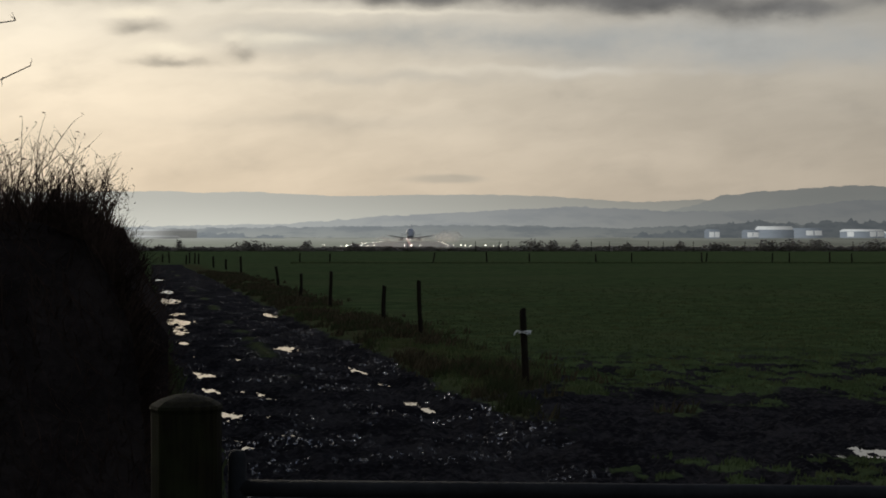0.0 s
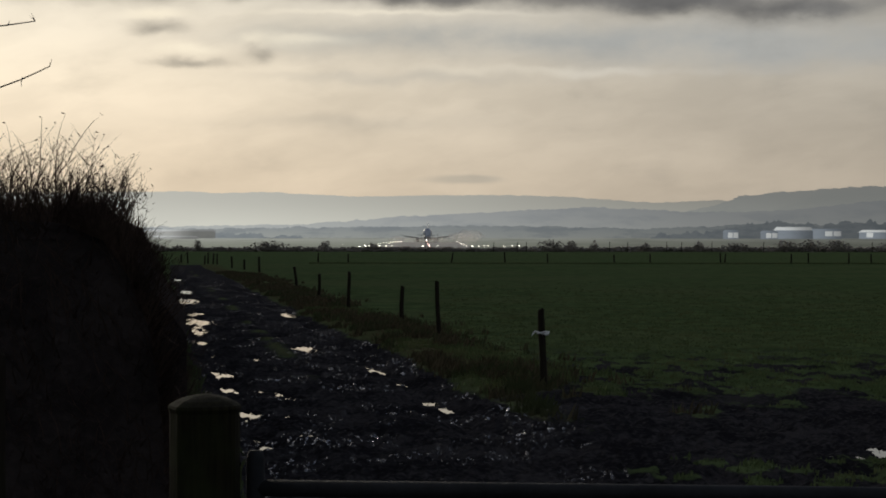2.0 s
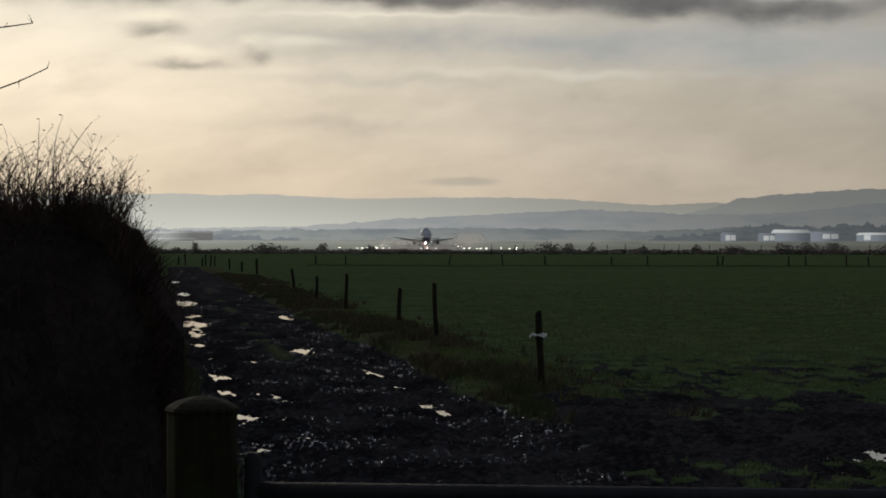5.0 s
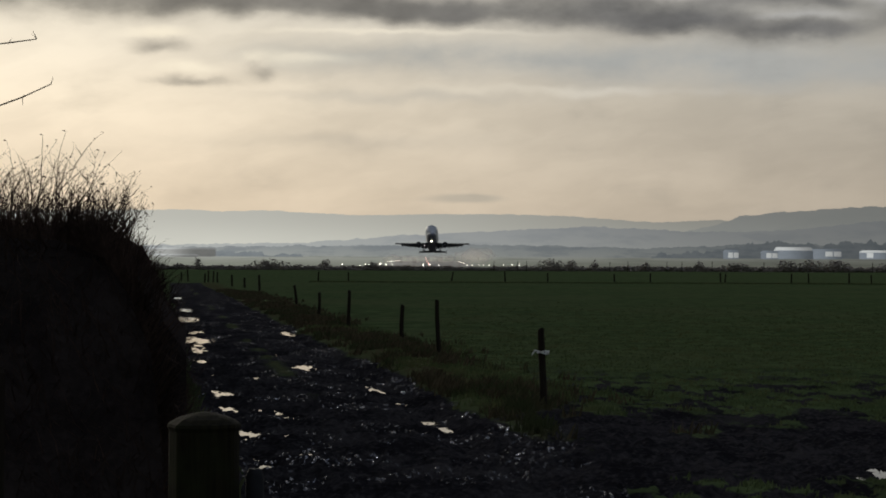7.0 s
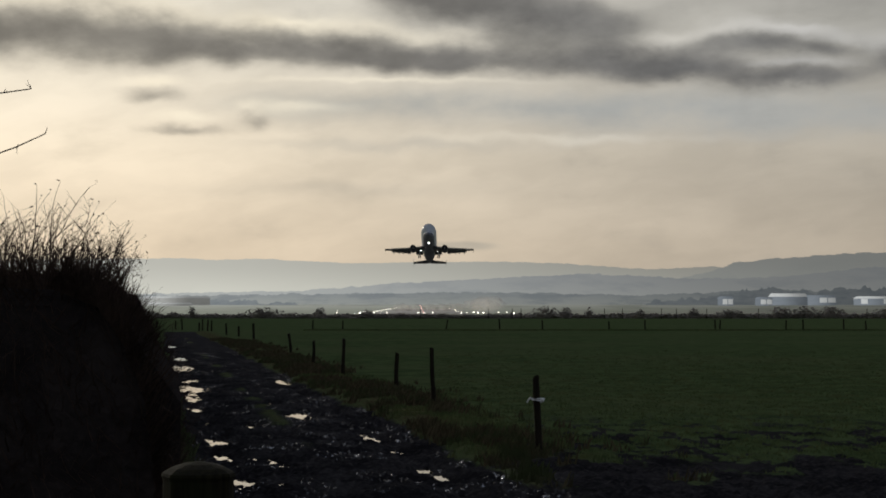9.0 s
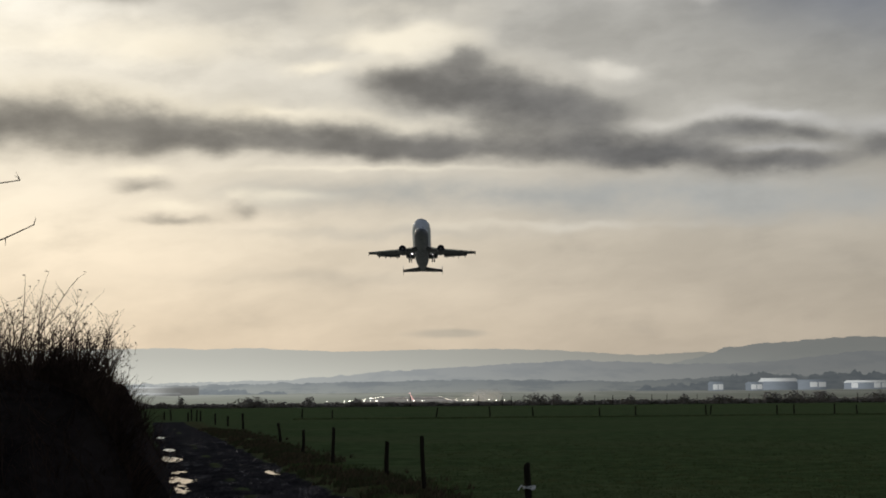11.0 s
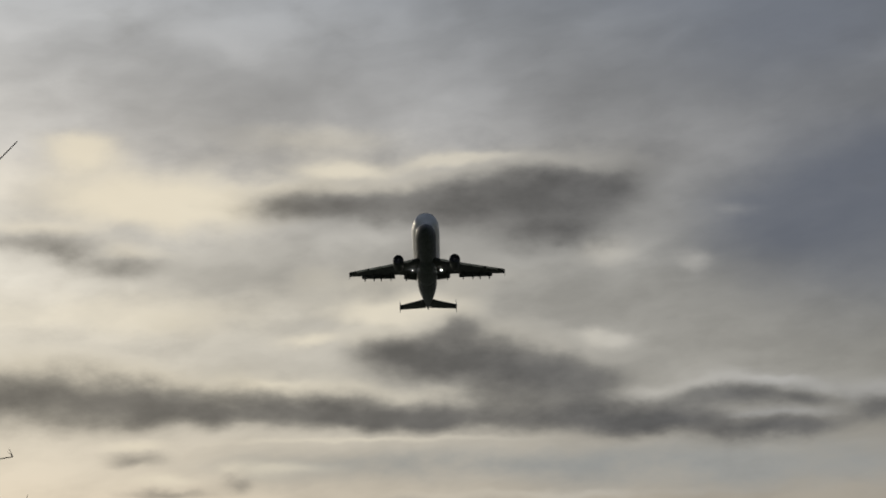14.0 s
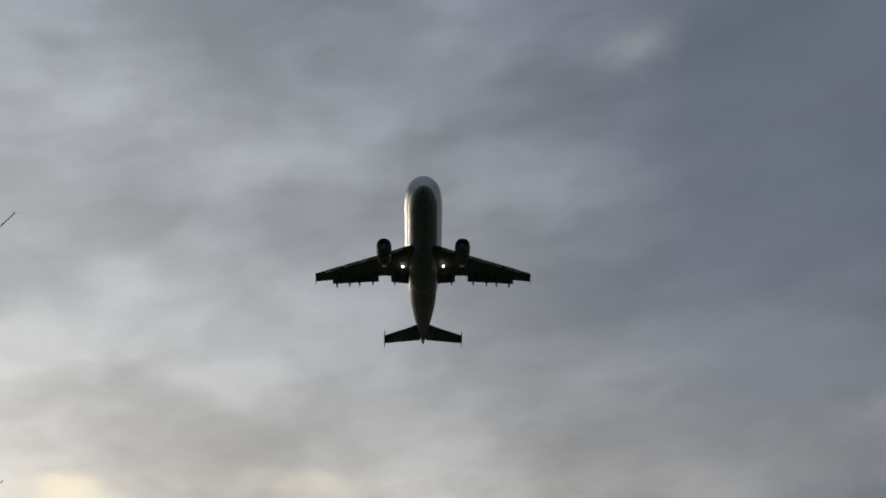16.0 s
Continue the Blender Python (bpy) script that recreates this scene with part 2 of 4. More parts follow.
def ground_surface(n):
    p = object_place(n)
    mud = n.add("ShaderNodeAttribute", "mud").outputs["Fac"]
    rank = n.add("ShaderNodeAttribute", "rough_grass").outputs["Fac"]
    wide, mid, fine = n.noise(p, 0.09, 4.0), n.noise(p, 1.1, 5.0), n.noise(p, 14.0, 4.0)
    grass = n.mix(n.smooth(mid, 0.35, 0.65), (0.061, 0.087, 0.036), (0.100, 0.137, 0.057))
    grass = n.mix(n.smooth(wide, 0.42, 0.66, 0.0, 0.5), grass, (0.115, 0.13, 0.062))
    grass = n.mix(n.smooth(fine, 0.5, 0.72, 0.0, 0.6), grass, (0.036, 0.05, 0.022))
    grass = n.mix(n.math("MULTIPLY", rank, n.smooth(fine, 0.3, 0.6)), grass, (0.085, 0.066, 0.036))
    earth = n.mix(n.smooth(n.math("ADD", n.math("MULTIPLY", mid, 0.5), n.math("MULTIPLY", fine, 0.5)), 0.40, 0.62), (0.016, 0.015, 0.017), (0.05, 0.046, 0.047))
    earth = n.mix(n.smooth(fine, 0.55, 0.75, 0.0, 0.5), earth, (0.075, 0.07, 0.07))
    edge = n.smooth(n.math("ADD", mud, n.math("MULTIPLY_ADD", fine, 0.5, -0.25)), 0.35, 0.62)
    bump = n.math("ADD", fine, n.math("MULTIPLY", n.noise(p, 45.0, 3.0), 0.5))
    tilt = n.add("ShaderNodeBump", None, Strength=0.9, Distance=0.05, Height=bump).outputs[0]
    g = n.add("ShaderNodeBsdfDiffuse", None, Color=grass, Roughness=1.0, Normal=tilt).outputs[0]
    m = n.add("ShaderNodeBsdfDiffuse", None, Color=earth, Roughness=1.0, Normal=tilt).outputs[0]
    # a film of water in small hollows of the mud
    across = n.math("MULTIPLY_ADD", n.noise(p, 0.7, 2.0), 1.6, n.add("ShaderNodeSeparateXYZ", None, Vector=p).outputs[0])
    wet = n.math("MULTIPLY", n.smooth(n.noise(p, 0.9, 3.0), 0.47, 0.66), n.smooth(across, 2.4, 1.2))
    film = n.math("MULTIPLY", n.smooth(n.noise(n.vec("MULTIPLY", p, (1.0, 0.3, 1.0)).outputs[0], 24.0, 4.0, 0.65), 0.57, 0.63), wet)
    gloss = n.add("ShaderNodeBsdfGlossy", None, Color=(0.5, 0.52, 0.58, 1), Roughness=0.16, Normal=tilt).outputs[0]
    m = n.add("ShaderNodeMixShader", None, i0=n.math("MULTIPLY", film, 0.6), i1=m, i2=gloss).outputs[0]
    return n.add("ShaderNodeMixShader", None, i0=edge, i1=g, i2=m).outputs[0]


def blades(name, low, high, tip, thin=0.2):
    def build(n):
        r = n.add("ShaderNodeNewGeometry").outputs["Random Per Island"]
        c = n.mix(r, low, high)
        c = n.mix(n.smooth(n.noise(object_place(n), 0.8, 2.0), 0.45, 0.65), c, tip)
        front = n.add("ShaderNodeBsdfDiffuse", None, Color=c, Roughness=1.0).outputs[0]
        back = n.add("ShaderNodeBsdfTranslucent", None, Color=c).outputs[0]
        return n.add("ShaderNodeMixShader", None, i0=thin, i1=front, i2=back).outputs[0]
    return material(name, build)


def glowing_distance(name, low, high, z0, z1, woods, scale=0.006, amount=0.35):
    """Land and sheds so far off that lit air makes most of their colour, painted as glow."""
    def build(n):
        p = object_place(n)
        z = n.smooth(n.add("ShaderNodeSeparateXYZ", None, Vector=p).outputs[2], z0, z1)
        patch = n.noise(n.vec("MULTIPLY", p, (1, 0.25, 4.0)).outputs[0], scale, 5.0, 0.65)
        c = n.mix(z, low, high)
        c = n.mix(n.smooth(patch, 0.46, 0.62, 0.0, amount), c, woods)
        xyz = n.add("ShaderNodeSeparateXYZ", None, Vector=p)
        # glow painted brighter towards the sun's side, dimmer to the right
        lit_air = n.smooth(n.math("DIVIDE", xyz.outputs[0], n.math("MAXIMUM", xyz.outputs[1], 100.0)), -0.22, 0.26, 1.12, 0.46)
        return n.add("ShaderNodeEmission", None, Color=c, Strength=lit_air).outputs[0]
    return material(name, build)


def glowing(name, colour, strength):
    return material(name, lambda n: n.add("ShaderNodeEmission", None, Color=(*colour, 1), Strength=strength).outputs[0])


GROUND = material("wet_field_ground", ground_surface)
WATER = material("puddle_water", lambda n: surface(n, (0.008, 0.008, 0.007), 0.03, 0.0, n.noise(object_place(n), 9.0, 2.0), 0.0006, IOR=1.33))
POST = wood("weathered_post_wood", (0.010, 0.007, 0.005), (0.026, 0.02, 0.014), 0.3)
GATE_POST = wood("mossy_gate_post_wood", (0.007, 0.006, 0.003), (0.018, 0.0155, 0.007), 0.6)
STEEL = mottled("dull_galvanised_steel", (0.010, 0.0105, 0.0115), (0.022, 0.023, 0.025), 6.0, 0.8, 0.0, Specular_IOR_Level=0.2)
TAPE = mottled("white_fence_tape", (0.55, 0.55, 0.53), (0.8, 0.8, 0.78), 30.0, 0.6)
TWIG = mottled("hedge_twigs", (0.03, 0.02, 0.015), (0.085, 0.056, 0.042), 3.0, 0.95, Specular_IOR_Level=0.1)
HEDGE = mottled("hedge_dark_core", (0.020, 0.016, 0.0155), (0.048, 0.039, 0.036), 2.0, 0.95, depth=0.03, Specular_IOR_Level=0.0)
BARK = mottled("tree_bark", (0.015, 0.012, 0.009), (0.05, 0.04, 0.03), 6.0, 0.9)
GRASS = blades("grass_blades", (0.055, 0.078, 0.034), (0.105, 0.14, 0.062), (0.105, 0.12, 0.055))
DEAD_GRASS = blades("dead_grass_blades", (0.05, 0.042, 0.026), (0.13, 0.105, 0.064), (0.06, 0.072, 0.034), 0.05)
BUSH = mottled("far_bushes", (0.20, 0.18, 0.155), (0.32, 0.28, 0.245), 0.4, 0.95, Specular_IOR_Level=0.0)


def hull_paint(n):
    p = object_place(n)
    stain, grain = n.noise(p, 0.5, 4.0), n.noise(n.vec("MULTIPLY", p, (3.0, 0.6, 3.0)).outputs[0], 1.0, 4.0)
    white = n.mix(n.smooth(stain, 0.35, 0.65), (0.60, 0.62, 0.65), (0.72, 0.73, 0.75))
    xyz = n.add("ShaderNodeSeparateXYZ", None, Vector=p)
    # lower hull darkened in the colour as belly shade, higher towards the tail
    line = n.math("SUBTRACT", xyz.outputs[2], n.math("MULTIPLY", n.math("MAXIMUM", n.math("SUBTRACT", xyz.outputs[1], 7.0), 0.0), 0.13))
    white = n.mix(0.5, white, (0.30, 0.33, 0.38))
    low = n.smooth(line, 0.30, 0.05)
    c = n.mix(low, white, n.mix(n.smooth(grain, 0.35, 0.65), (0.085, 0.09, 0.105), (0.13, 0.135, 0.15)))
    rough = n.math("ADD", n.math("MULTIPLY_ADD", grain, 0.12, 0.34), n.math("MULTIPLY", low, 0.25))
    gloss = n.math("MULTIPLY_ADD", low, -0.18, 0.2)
    return surface(n, c, rough, 0.0, grain, 0.001, Coat_Weight=gloss, Coat_Roughness=0.07, Specular_IOR_Level=n.math("MULTIPLY_ADD", low, -0.1, 0.22))


PAINT = material("white_hull_paint_shaded_below", hull_paint)
# far darker than the real grey: underside shade put into the colour
WING = mottled("shade_darkened_wing_grey", (0.042, 0.044, 0.05), (0.07, 0.073, 0.08), 0.6, 0.6, 0.0, 0.001, Specular_IOR_Level=0.12)
METAL = mottled("bare_aircraft_metal", (0.35, 0.35, 0.36), (0.55, 0.55, 0.56), 2.0, 0.3, 1.0, 0.001)
DARK = mottled("dark_engine_inside", (0.015, 0.015, 0.017), (0.04, 0.04, 0.045), 3.0, 0.5, 0.5)
TYRE = mottled("tyre_rubber", (0.012, 0.012, 0.012), (0.03, 0.03, 0.03), 8.0, 0.8)
EMBLEM = mottled("blue_emblem_paint", (0.02, 0.04, 0.10), (0.03, 0.06, 0.14), 2.0, 0.35)
LAMP = glowing("landing_light", (1.0, 0.95, 0.85), 60.0)
RUNWAY_LAMP = glowing("runway_light", (1.0, 0.93, 0.80), 9.0)
RED_LAMP = glowing("pink_runway_light", (1.0, 0.55, 0.50), 2.2)


def haze_surface(n):
    p = object_place(n)
    thin = n.smooth(n.noise(p, 0.2, 4.0), 0.3, 0.75, 0.05, 0.26)
    back = n.add("ShaderNodeBsdfTranslucent", None, Color=(0.95, 0.90, 0.85, 1)).outputs[0]
    front = n.add("ShaderNodeBsdfDiffuse", None, Color=(0.85, 0.80, 0.74, 1)).outputs[0]
    fog = n.add("ShaderNodeMixShader", None, i0=0.1, i1=back, i2=front).outputs[0]
    through_it = n.add("ShaderNodeBsdfTransparent").outputs[0]
    return n.add("ShaderNodeMixShader", None, i0=thin, i1=through_it, i2=fog).outputs[0]


HAZE = material("thin_haze_and_veil", haze_surface)
TARMAC = mottled("wet_runway_tarmac", (0.045, 0.045, 0.047), (0.07, 0.07, 0.072), 0.05, 0.35, depth=0.002)


# ---- building helpers ----
def put(name, bm_or_data, mat, parent=None, label="", smooth=False):
    if isinstance(bm_or_data, bmesh.types.BMesh):
        me = bpy.data.meshes.new(name)
        bm_or_data.to_mesh(me)
        bm_or_data.free()
    else:
        me = bpy.data.meshes.new(name)
        verts, faces = bm_or_data
        me.from_pydata([tuple(v) for v in verts], [], [tuple(f) for f in faces])
    me.materials.append(mat)
    if smooth:
        me.shade_smooth()
    ob = new(name, me)
    if parent is not None:
        ob.parent = parent
    if label:
        tagged(ob, label)
    return ob


def part(name, bm, mat, parent, label="", smooth=False):
    return put(name, bm, mat, parent, label, smooth)


def loft(rings, closed=True, caps=True):
    """A skin over rings of equally many points."""
    verts, faces, k = [], [], len(rings[0])
    for r in rings:
        verts += [tuple(p) for p in r]
    for i in range(len(rings) - 1):
        for j in range(k if closed else k - 1):
            a, b = i * k + j, i * k + (j + 1) % k
            faces.append((a, b, b + k, a + k))
    if caps:
        faces.append(tuple(reversed(range(k))))
        faces.append(tuple(range((len(rings) - 1) * k, len(rings) * k)))
    return verts, faces


def joined(*pieces):
    verts, faces = [], []
    for v, f in pieces:
        k = len(verts)
        verts += [tuple(p) for p in v]
        faces += [tuple(i + k for i in face) for face in f]
    return verts, faces


def tube(points, radii, sides=8):
    """A round bar along points."""
    rings = []
    pts = [Vector(p) for p in points]
    for i, p in enumerate(pts):
        d = (pts[min(i + 1, len(pts) - 1)] - pts[max(i - 1, 0)]).normalized()
        a = d.cross(Vector((0, 0, 1)) if abs(d.z) < 0.9 else Vector((1, 0, 0))).normalized()
        b = d.cross(a)
        rings.append([p + radii[i] * (math.cos(q) * a + math.sin(q) * b) for q in (2 * math.pi * j / sides for j in range(sides))])
    return loft(rings)


def box(x0, x1, y0, y1, z0, z1):
    v = [(x, y, z) for z in (z0, z1) for y in (y0, y1) for x in (x0, x1)]
    return v, [(0, 2, 3, 1), (4, 5, 7, 6), (0, 1, 5, 4), (1, 3, 7, 5), (3, 2, 6, 7), (2, 0, 4, 6)]


def hash01(i, j, seed):
    h = (i * 374761393 + j * 668265263 + seed * 974634777) & 0xFFFFFFFF
    h = ((h ^ (h >> 13)) * 1274126177) & 0xFFFFFFFF
    return ((h ^ (h >> 16)) & 0xFFFF) / 65535.0


def value_noise(x, y, seed=0):
    xi, yi = np.floor(x).astype(np.int64), np.floor(y).astype(np.int64)
    fx, fy = x - xi, y - yi
    fx, fy = fx * fx * (3 - 2 * fx), fy * fy * (3 - 2 * fy)
    a, b = hash01(xi, yi, seed), hash01(xi + 1, yi, seed)
    c, d = hash01(xi, yi + 1, seed), hash01(xi + 1, yi + 1, seed)
    return (a * (1 - fx) + b * fx) * (1 - fy) + (c * (1 - fx) + d * fx) * fy


def fbm(x, y, octaves=4, seed=0):
    total, size = 0, 0.5
    for k in range(octaves):
        total = total + size * value_noise(x * 2 ** k, y * 2 ** k, seed + k)
        size /= 2
    return total / (1 - 0.5 ** octaves)


# ---- the ground: field, muddy track, ruts and puddles in one sheet ----
def rut_left(y):
    return -1.75 - 0.186 * (y - 14.8)


def rut_right(y):
    return 0.33 - 0.168 * (y - 15.0)


PUDDLES = []


def puddle(x, y, half_width, half_length, turn=10.5):
    PUDDLES.append((x, y, half_width, half_length, radians(turn)))


puddle(-14.2, 84.7, 0.30, 3.0)
puddle(-10.4, 64.0, 0.33, 3.2)
puddle(-8.5, 53.6, 0.5, 3.4)
puddle(-6.75, 44.0, 0.28, 1.2)
puddle(-5.85, 39.0, 0.48, 2.0)
puddle(-5.35, 35.2, 0.3, 1.2)
puddle(-4.9, 31.5, 0.22, 0.9)
puddle(-3.3, 23.6, 0.22, 0.8)
puddle(-2.9, 21.3, 0.16, 0.75)
puddle(-2.2, 17.9, 0.17, 0.5)
puddle(-1.95, 19.6, 0.2, 0.4)
puddle(-1.62, 14.9, 0.11, 0.22)
puddle(-1.75, 17.4, 0.15, 0.35)
puddle(-4.2, 43.0, 0.26, 1.2)
puddle(-2.8, 28.5, 0.34, 0.6)
puddle(-1.2, 24.2, 0.16, 0.9)
puddle(-0.28, 19.4, 0.13, 0.45)
puddle(-0.1, 18.3, 0.15, 0.35)
puddle(0.05, 16.8, 0.12, 0.25)
puddle(-2.25, 20.2, 0.12, 0.35)
puddle(-1.45, 15.8, 0.12, 0.3)
puddle(-1.9, 16.0, 0.12, 0.3)
puddle(-2.55, 19.3, 0.1, 0.3)
puddle(-3.1, 26.0, 0.14, 0.5)
puddle(-4.0, 27.5, 0.12, 0.4)
puddle(-3.55, 32.5, 0.16, 0.7)
puddle(-0.75, 22.0, 0.13, 0.5)
puddle(0.35, 16.0, 0.1, 0.2)
puddle(2.95, 14.6, 0.08, 0.12)
puddle(3.78, 14.15, 0.6, 0.9, -20)


def lane_masks(x, y):
    """How muddy, and how rank with dead grass, the ground is."""
    wander = 0.5 * (fbm(x * 0.5, y * 0.35, 3, 11) - 0.5)
    middle = (rut_left(y) + rut_right(y)) / 2
    half = 1.75 - 0.004 * np.clip(y - 15, 0, 120)
    mud = np.clip((half - np.abs(x - middle + wander)) / 0.5 + 0.5, 0, 1) * (y > -40) * (y < 150)
    # trampled gateway
    gate = np.clip((17.8 + 2.4 * np.clip(x / 2.0, 0, 1) + 9.0 * (fbm(x * 1.7, y * 0.7, 4, 5) - 0.5) - y) / 3.5, 0, 1) * np.clip((x + 6) / 2, 0, 1) * np.clip((6.5 - x) / 2.0, 0, 1)
    clumps = np.clip((fbm(x * 4.2, y * 2.8, 4, 21) - 0.52) * 6, 0, 1) * np.clip((x - 0.9) / 0.6, 0, 1) * np.clip((14.8 - y) / 1.4, 0, 1)
    mud = np.maximum(mud, gate * (y > -8)) * (1 - 0.9 * clumps)
    # ground poached by hooves, thinning out into the field
    poached = np.clip((36 - y) / 12, 0, 1) * np.clip((x + 0.5) / 1.5, 0, 1) * np.clip((fbm(x * 5.0, y * 2.0, 4, 61) - 0.36) * 3.2, 0, 0.62)
    mud = np.maximum(mud, poached * (y > 5) * (1 - 0.7 * clumps))
    crown = np.clip(1 - np.abs(x - middle) / 0.55, 0, 1) * np.clip((fbm(x * 0.8, y * 0.3, 3, 31) - 0.47) * 6, 0, 1) * (y > 17)
    rank = np.clip(1.2 - np.abs(x - middle - half - 0.65) / 1.0 + 1.2 * (fbm(x, y * 0.5, 3, 44) - 0.5), 0, 1) * (y > 15) * (y < 150)
    return mud * (1 - 0.65 * crown), np.clip(rank + 0.6 * crown, 0, 1)


def ground_height(x, y):
    r = np.hypot(x, y)
    mud, rank = lane_masks(x, y)
    near = np.clip(1.3 - r / 90, 0, 1)
    z = 0.10 * (fbm(x * 0.07, y * 0.07, 2, 3) - 0.5) * np.clip(1 - r / 200, 0, 1)
    lumps = fbm(x * 5.0, y * 2.6, 4, 7) - 0.5
    clods = fbm(x * 15, y * 9, 3, 8) - 0.5
    # puddles lie in smoother hollows
    hollows = []
    for px, py, a, b, turn in PUDDLES:
        dx, dy = x - px, y - py
        u, v = dx * math.cos(turn) + dy * math.sin(turn), -dx * math.sin(turn) + dy * math.cos(turn)
        hollows.append(np.exp(-((u / a) ** 2 + (v / b) ** 2)))
    calm = 1 - 0.75 * np.max(hollows, axis=0)
    z = z + near * mud * calm * (0.12 * lumps + 0.085 * clods)
    z = z + near * (1 - mud) * (0.05 * (fbm(x * 3.0, y * 2.0, 3, 9) - 0.5) + 0.05) + 0.05 * rank
    for rut in (rut_left, rut_right):
        z = z - 0.055 * near * mud * np.exp(-((x - rut(y)) / 0.28) ** 2) * (y > 5)
    crumbs = fbm(x * 13, y * 4.5, 4, 71)
    for hollow in hollows:
        z = z - 0.06 * hollow + 0.10 * (crumbs - 0.5) * np.sqrt(hollow)
    # the land beyond the airfield rises slowly
    return z + 14.0 * np.clip((r - 1500) / 1200, 0, 1) * (y > 0) + 0.0


def build_ground():
    ahead = np.linspace(-17.5, 17.5, 660)
    angles = np.radians(np.concatenate([ahead, np.linspace(17.5, 342.5, 62)[1:-1]]))
    radii = np.concatenate([np.geomspace(0.4, 9.0, 30)[:-1], np.geomspace(9.0, 110, 560)[:-1], np.geomspace(110, 4950, 70)])
    r, a = np.meshgrid(radii, angles, indexing="ij")
    x, y = r * np.sin(a), r * np.cos(a)
    z = ground_height(x, y)
    mud, rank = lane_masks(x, y)
    rows, cols = r.shape
    v = np.stack([x, y, z], -1).reshape(-1, 3)
    i, j = np.meshgrid(np.arange(rows - 1), np.arange(cols), indexing="ij")
    k = (j + 1) % cols
    f = np.stack([i * cols + j, (i + 1) * cols + j, (i + 1) * cols + k, i * cols + k], -1).reshape(-1, 4)[:, ::-1]
    v = np.vstack([v, [[0, 0, float(z[0].mean())]]])
    me = bpy.data.meshes.new("ground")
    fan = [(len(v) - 1, int((q + 1) % cols), int(q)) for q in range(cols)]
    me.from_pydata(v.tolist(), [], f.tolist() + fan)
    for name, values in (("mud", mud), ("rough_grass", rank)):
        at = me.attributes.new(name, "FLOAT", "POINT")
        at.data.foreach_set("value", np.append(values.reshape(-1), 1.0).astype(np.float32))
    me.shade_smooth()
    me.materials.append(GROUND)
    tagged(new("ground", me), "wet green pasture with a muddy rutted farm track", "ground", kind="structure")


build_ground()


def build_puddles():
    for px, py, a, b, turn in PUDDLES:
        ring = [(1.35 * a * math.cos(q), 1.35 * b * math.sin(q), 0) for q in (2 * math.pi * k / 28 for k in range(28))]
        u, v = np.meshgrid(np.linspace(-1, 1, 15), np.linspace(-1, 1, 15))
        inside = u * u + v * v < 1
        u, v = u[inside] * a, v[inside] * b
        bed = ground_height(px + u * math.cos(turn) - v * math.sin(turn), py + u * math.sin(turn) + v * math.cos(turn))
        ob = put("puddle", (ring, [tuple(range(28))]), WATER)
        ob.matrix_world = Matrix.Translation((px, py, float(np.percentile(bed, 52)))) @ Matrix.Rotation(turn, 4, "Z")
        tagged(ob, "shallow puddle of still rainwater in a muddy rut", "puddle", group="puddles on the track")


build_puddles()


# ---- distance: hills with the haze painted as glow ----
def ridge(name, dist, points, seed, mat, rough, label, depth=1.0):
    """A hill range at a distance; points: degrees to the right, degrees up of its skyline."""
    az = np.arange(-40, 40.01, 0.04)
    el = np.interp(az, [p[0] for p in points], [p[1] for p in points])
    el = el + rough * (fbm(az * 3.1, az * 0 + seed, 4, seed) - 0.5) + 0.5 * rough * (fbm(az * 14, az * 0, 3, seed + 5) - 0.5)
    top = EYE + dist * np.tan(np.radians(el))
    rows = []
    for back, share in ((-380, 0.0), (-240, 0.3), (-120, 0.68), (-40, 0.93), (0, 1.0), (120, 0.8), (150, 0.0)):
        wave = 1 + 0.18 * (fbm(az * 1.3, az * 0 + back * 0.01, 3, seed + 9) - 0.5) * (0 < share < 1)
        d = dist + back * depth
        rows.append(np.stack([d * np.sin(np.radians(az)), d * np.cos(np.radians(az)), top * share * wave - 6 * (share == 0)], -1))
    tagged(put(name, loft(rows, closed=False, caps=False), mat, smooth=True), label, "hills", kind="structure")


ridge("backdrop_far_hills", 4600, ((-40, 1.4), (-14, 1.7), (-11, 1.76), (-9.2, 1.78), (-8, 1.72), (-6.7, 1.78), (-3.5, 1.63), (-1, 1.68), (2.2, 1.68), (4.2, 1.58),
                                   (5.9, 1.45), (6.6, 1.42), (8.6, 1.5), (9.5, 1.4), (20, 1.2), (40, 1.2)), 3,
      glowing_distance("far_hill_air", (0.57, 0.565, 0.50), (0.43, 0.425, 0.38), 20, 140, (0.46, 0.455, 0.41), 0.004, 0.2), 0.05,
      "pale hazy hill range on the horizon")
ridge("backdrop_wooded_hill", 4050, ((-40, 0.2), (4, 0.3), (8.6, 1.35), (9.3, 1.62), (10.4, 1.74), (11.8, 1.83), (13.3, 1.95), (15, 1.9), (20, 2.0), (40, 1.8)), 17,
      glowing_distance("wooded_hill_air", (0.46, 0.475, 0.44), (0.36, 0.37, 0.35), 30, 125, (0.33, 0.35, 0.335), 0.006, 0.3), 0.09,
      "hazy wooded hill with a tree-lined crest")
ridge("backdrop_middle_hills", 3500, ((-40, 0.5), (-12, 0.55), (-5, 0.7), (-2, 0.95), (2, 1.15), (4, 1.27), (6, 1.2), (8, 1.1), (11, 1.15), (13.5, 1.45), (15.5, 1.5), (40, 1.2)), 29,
      glowing_distance("middle_hill_air", (0.38, 0.395, 0.38), (0.33, 0.345, 0.345), 10, 80, (0.28, 0.30, 0.31), 0.008, 0.5), 0.09,
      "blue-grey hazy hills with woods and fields")
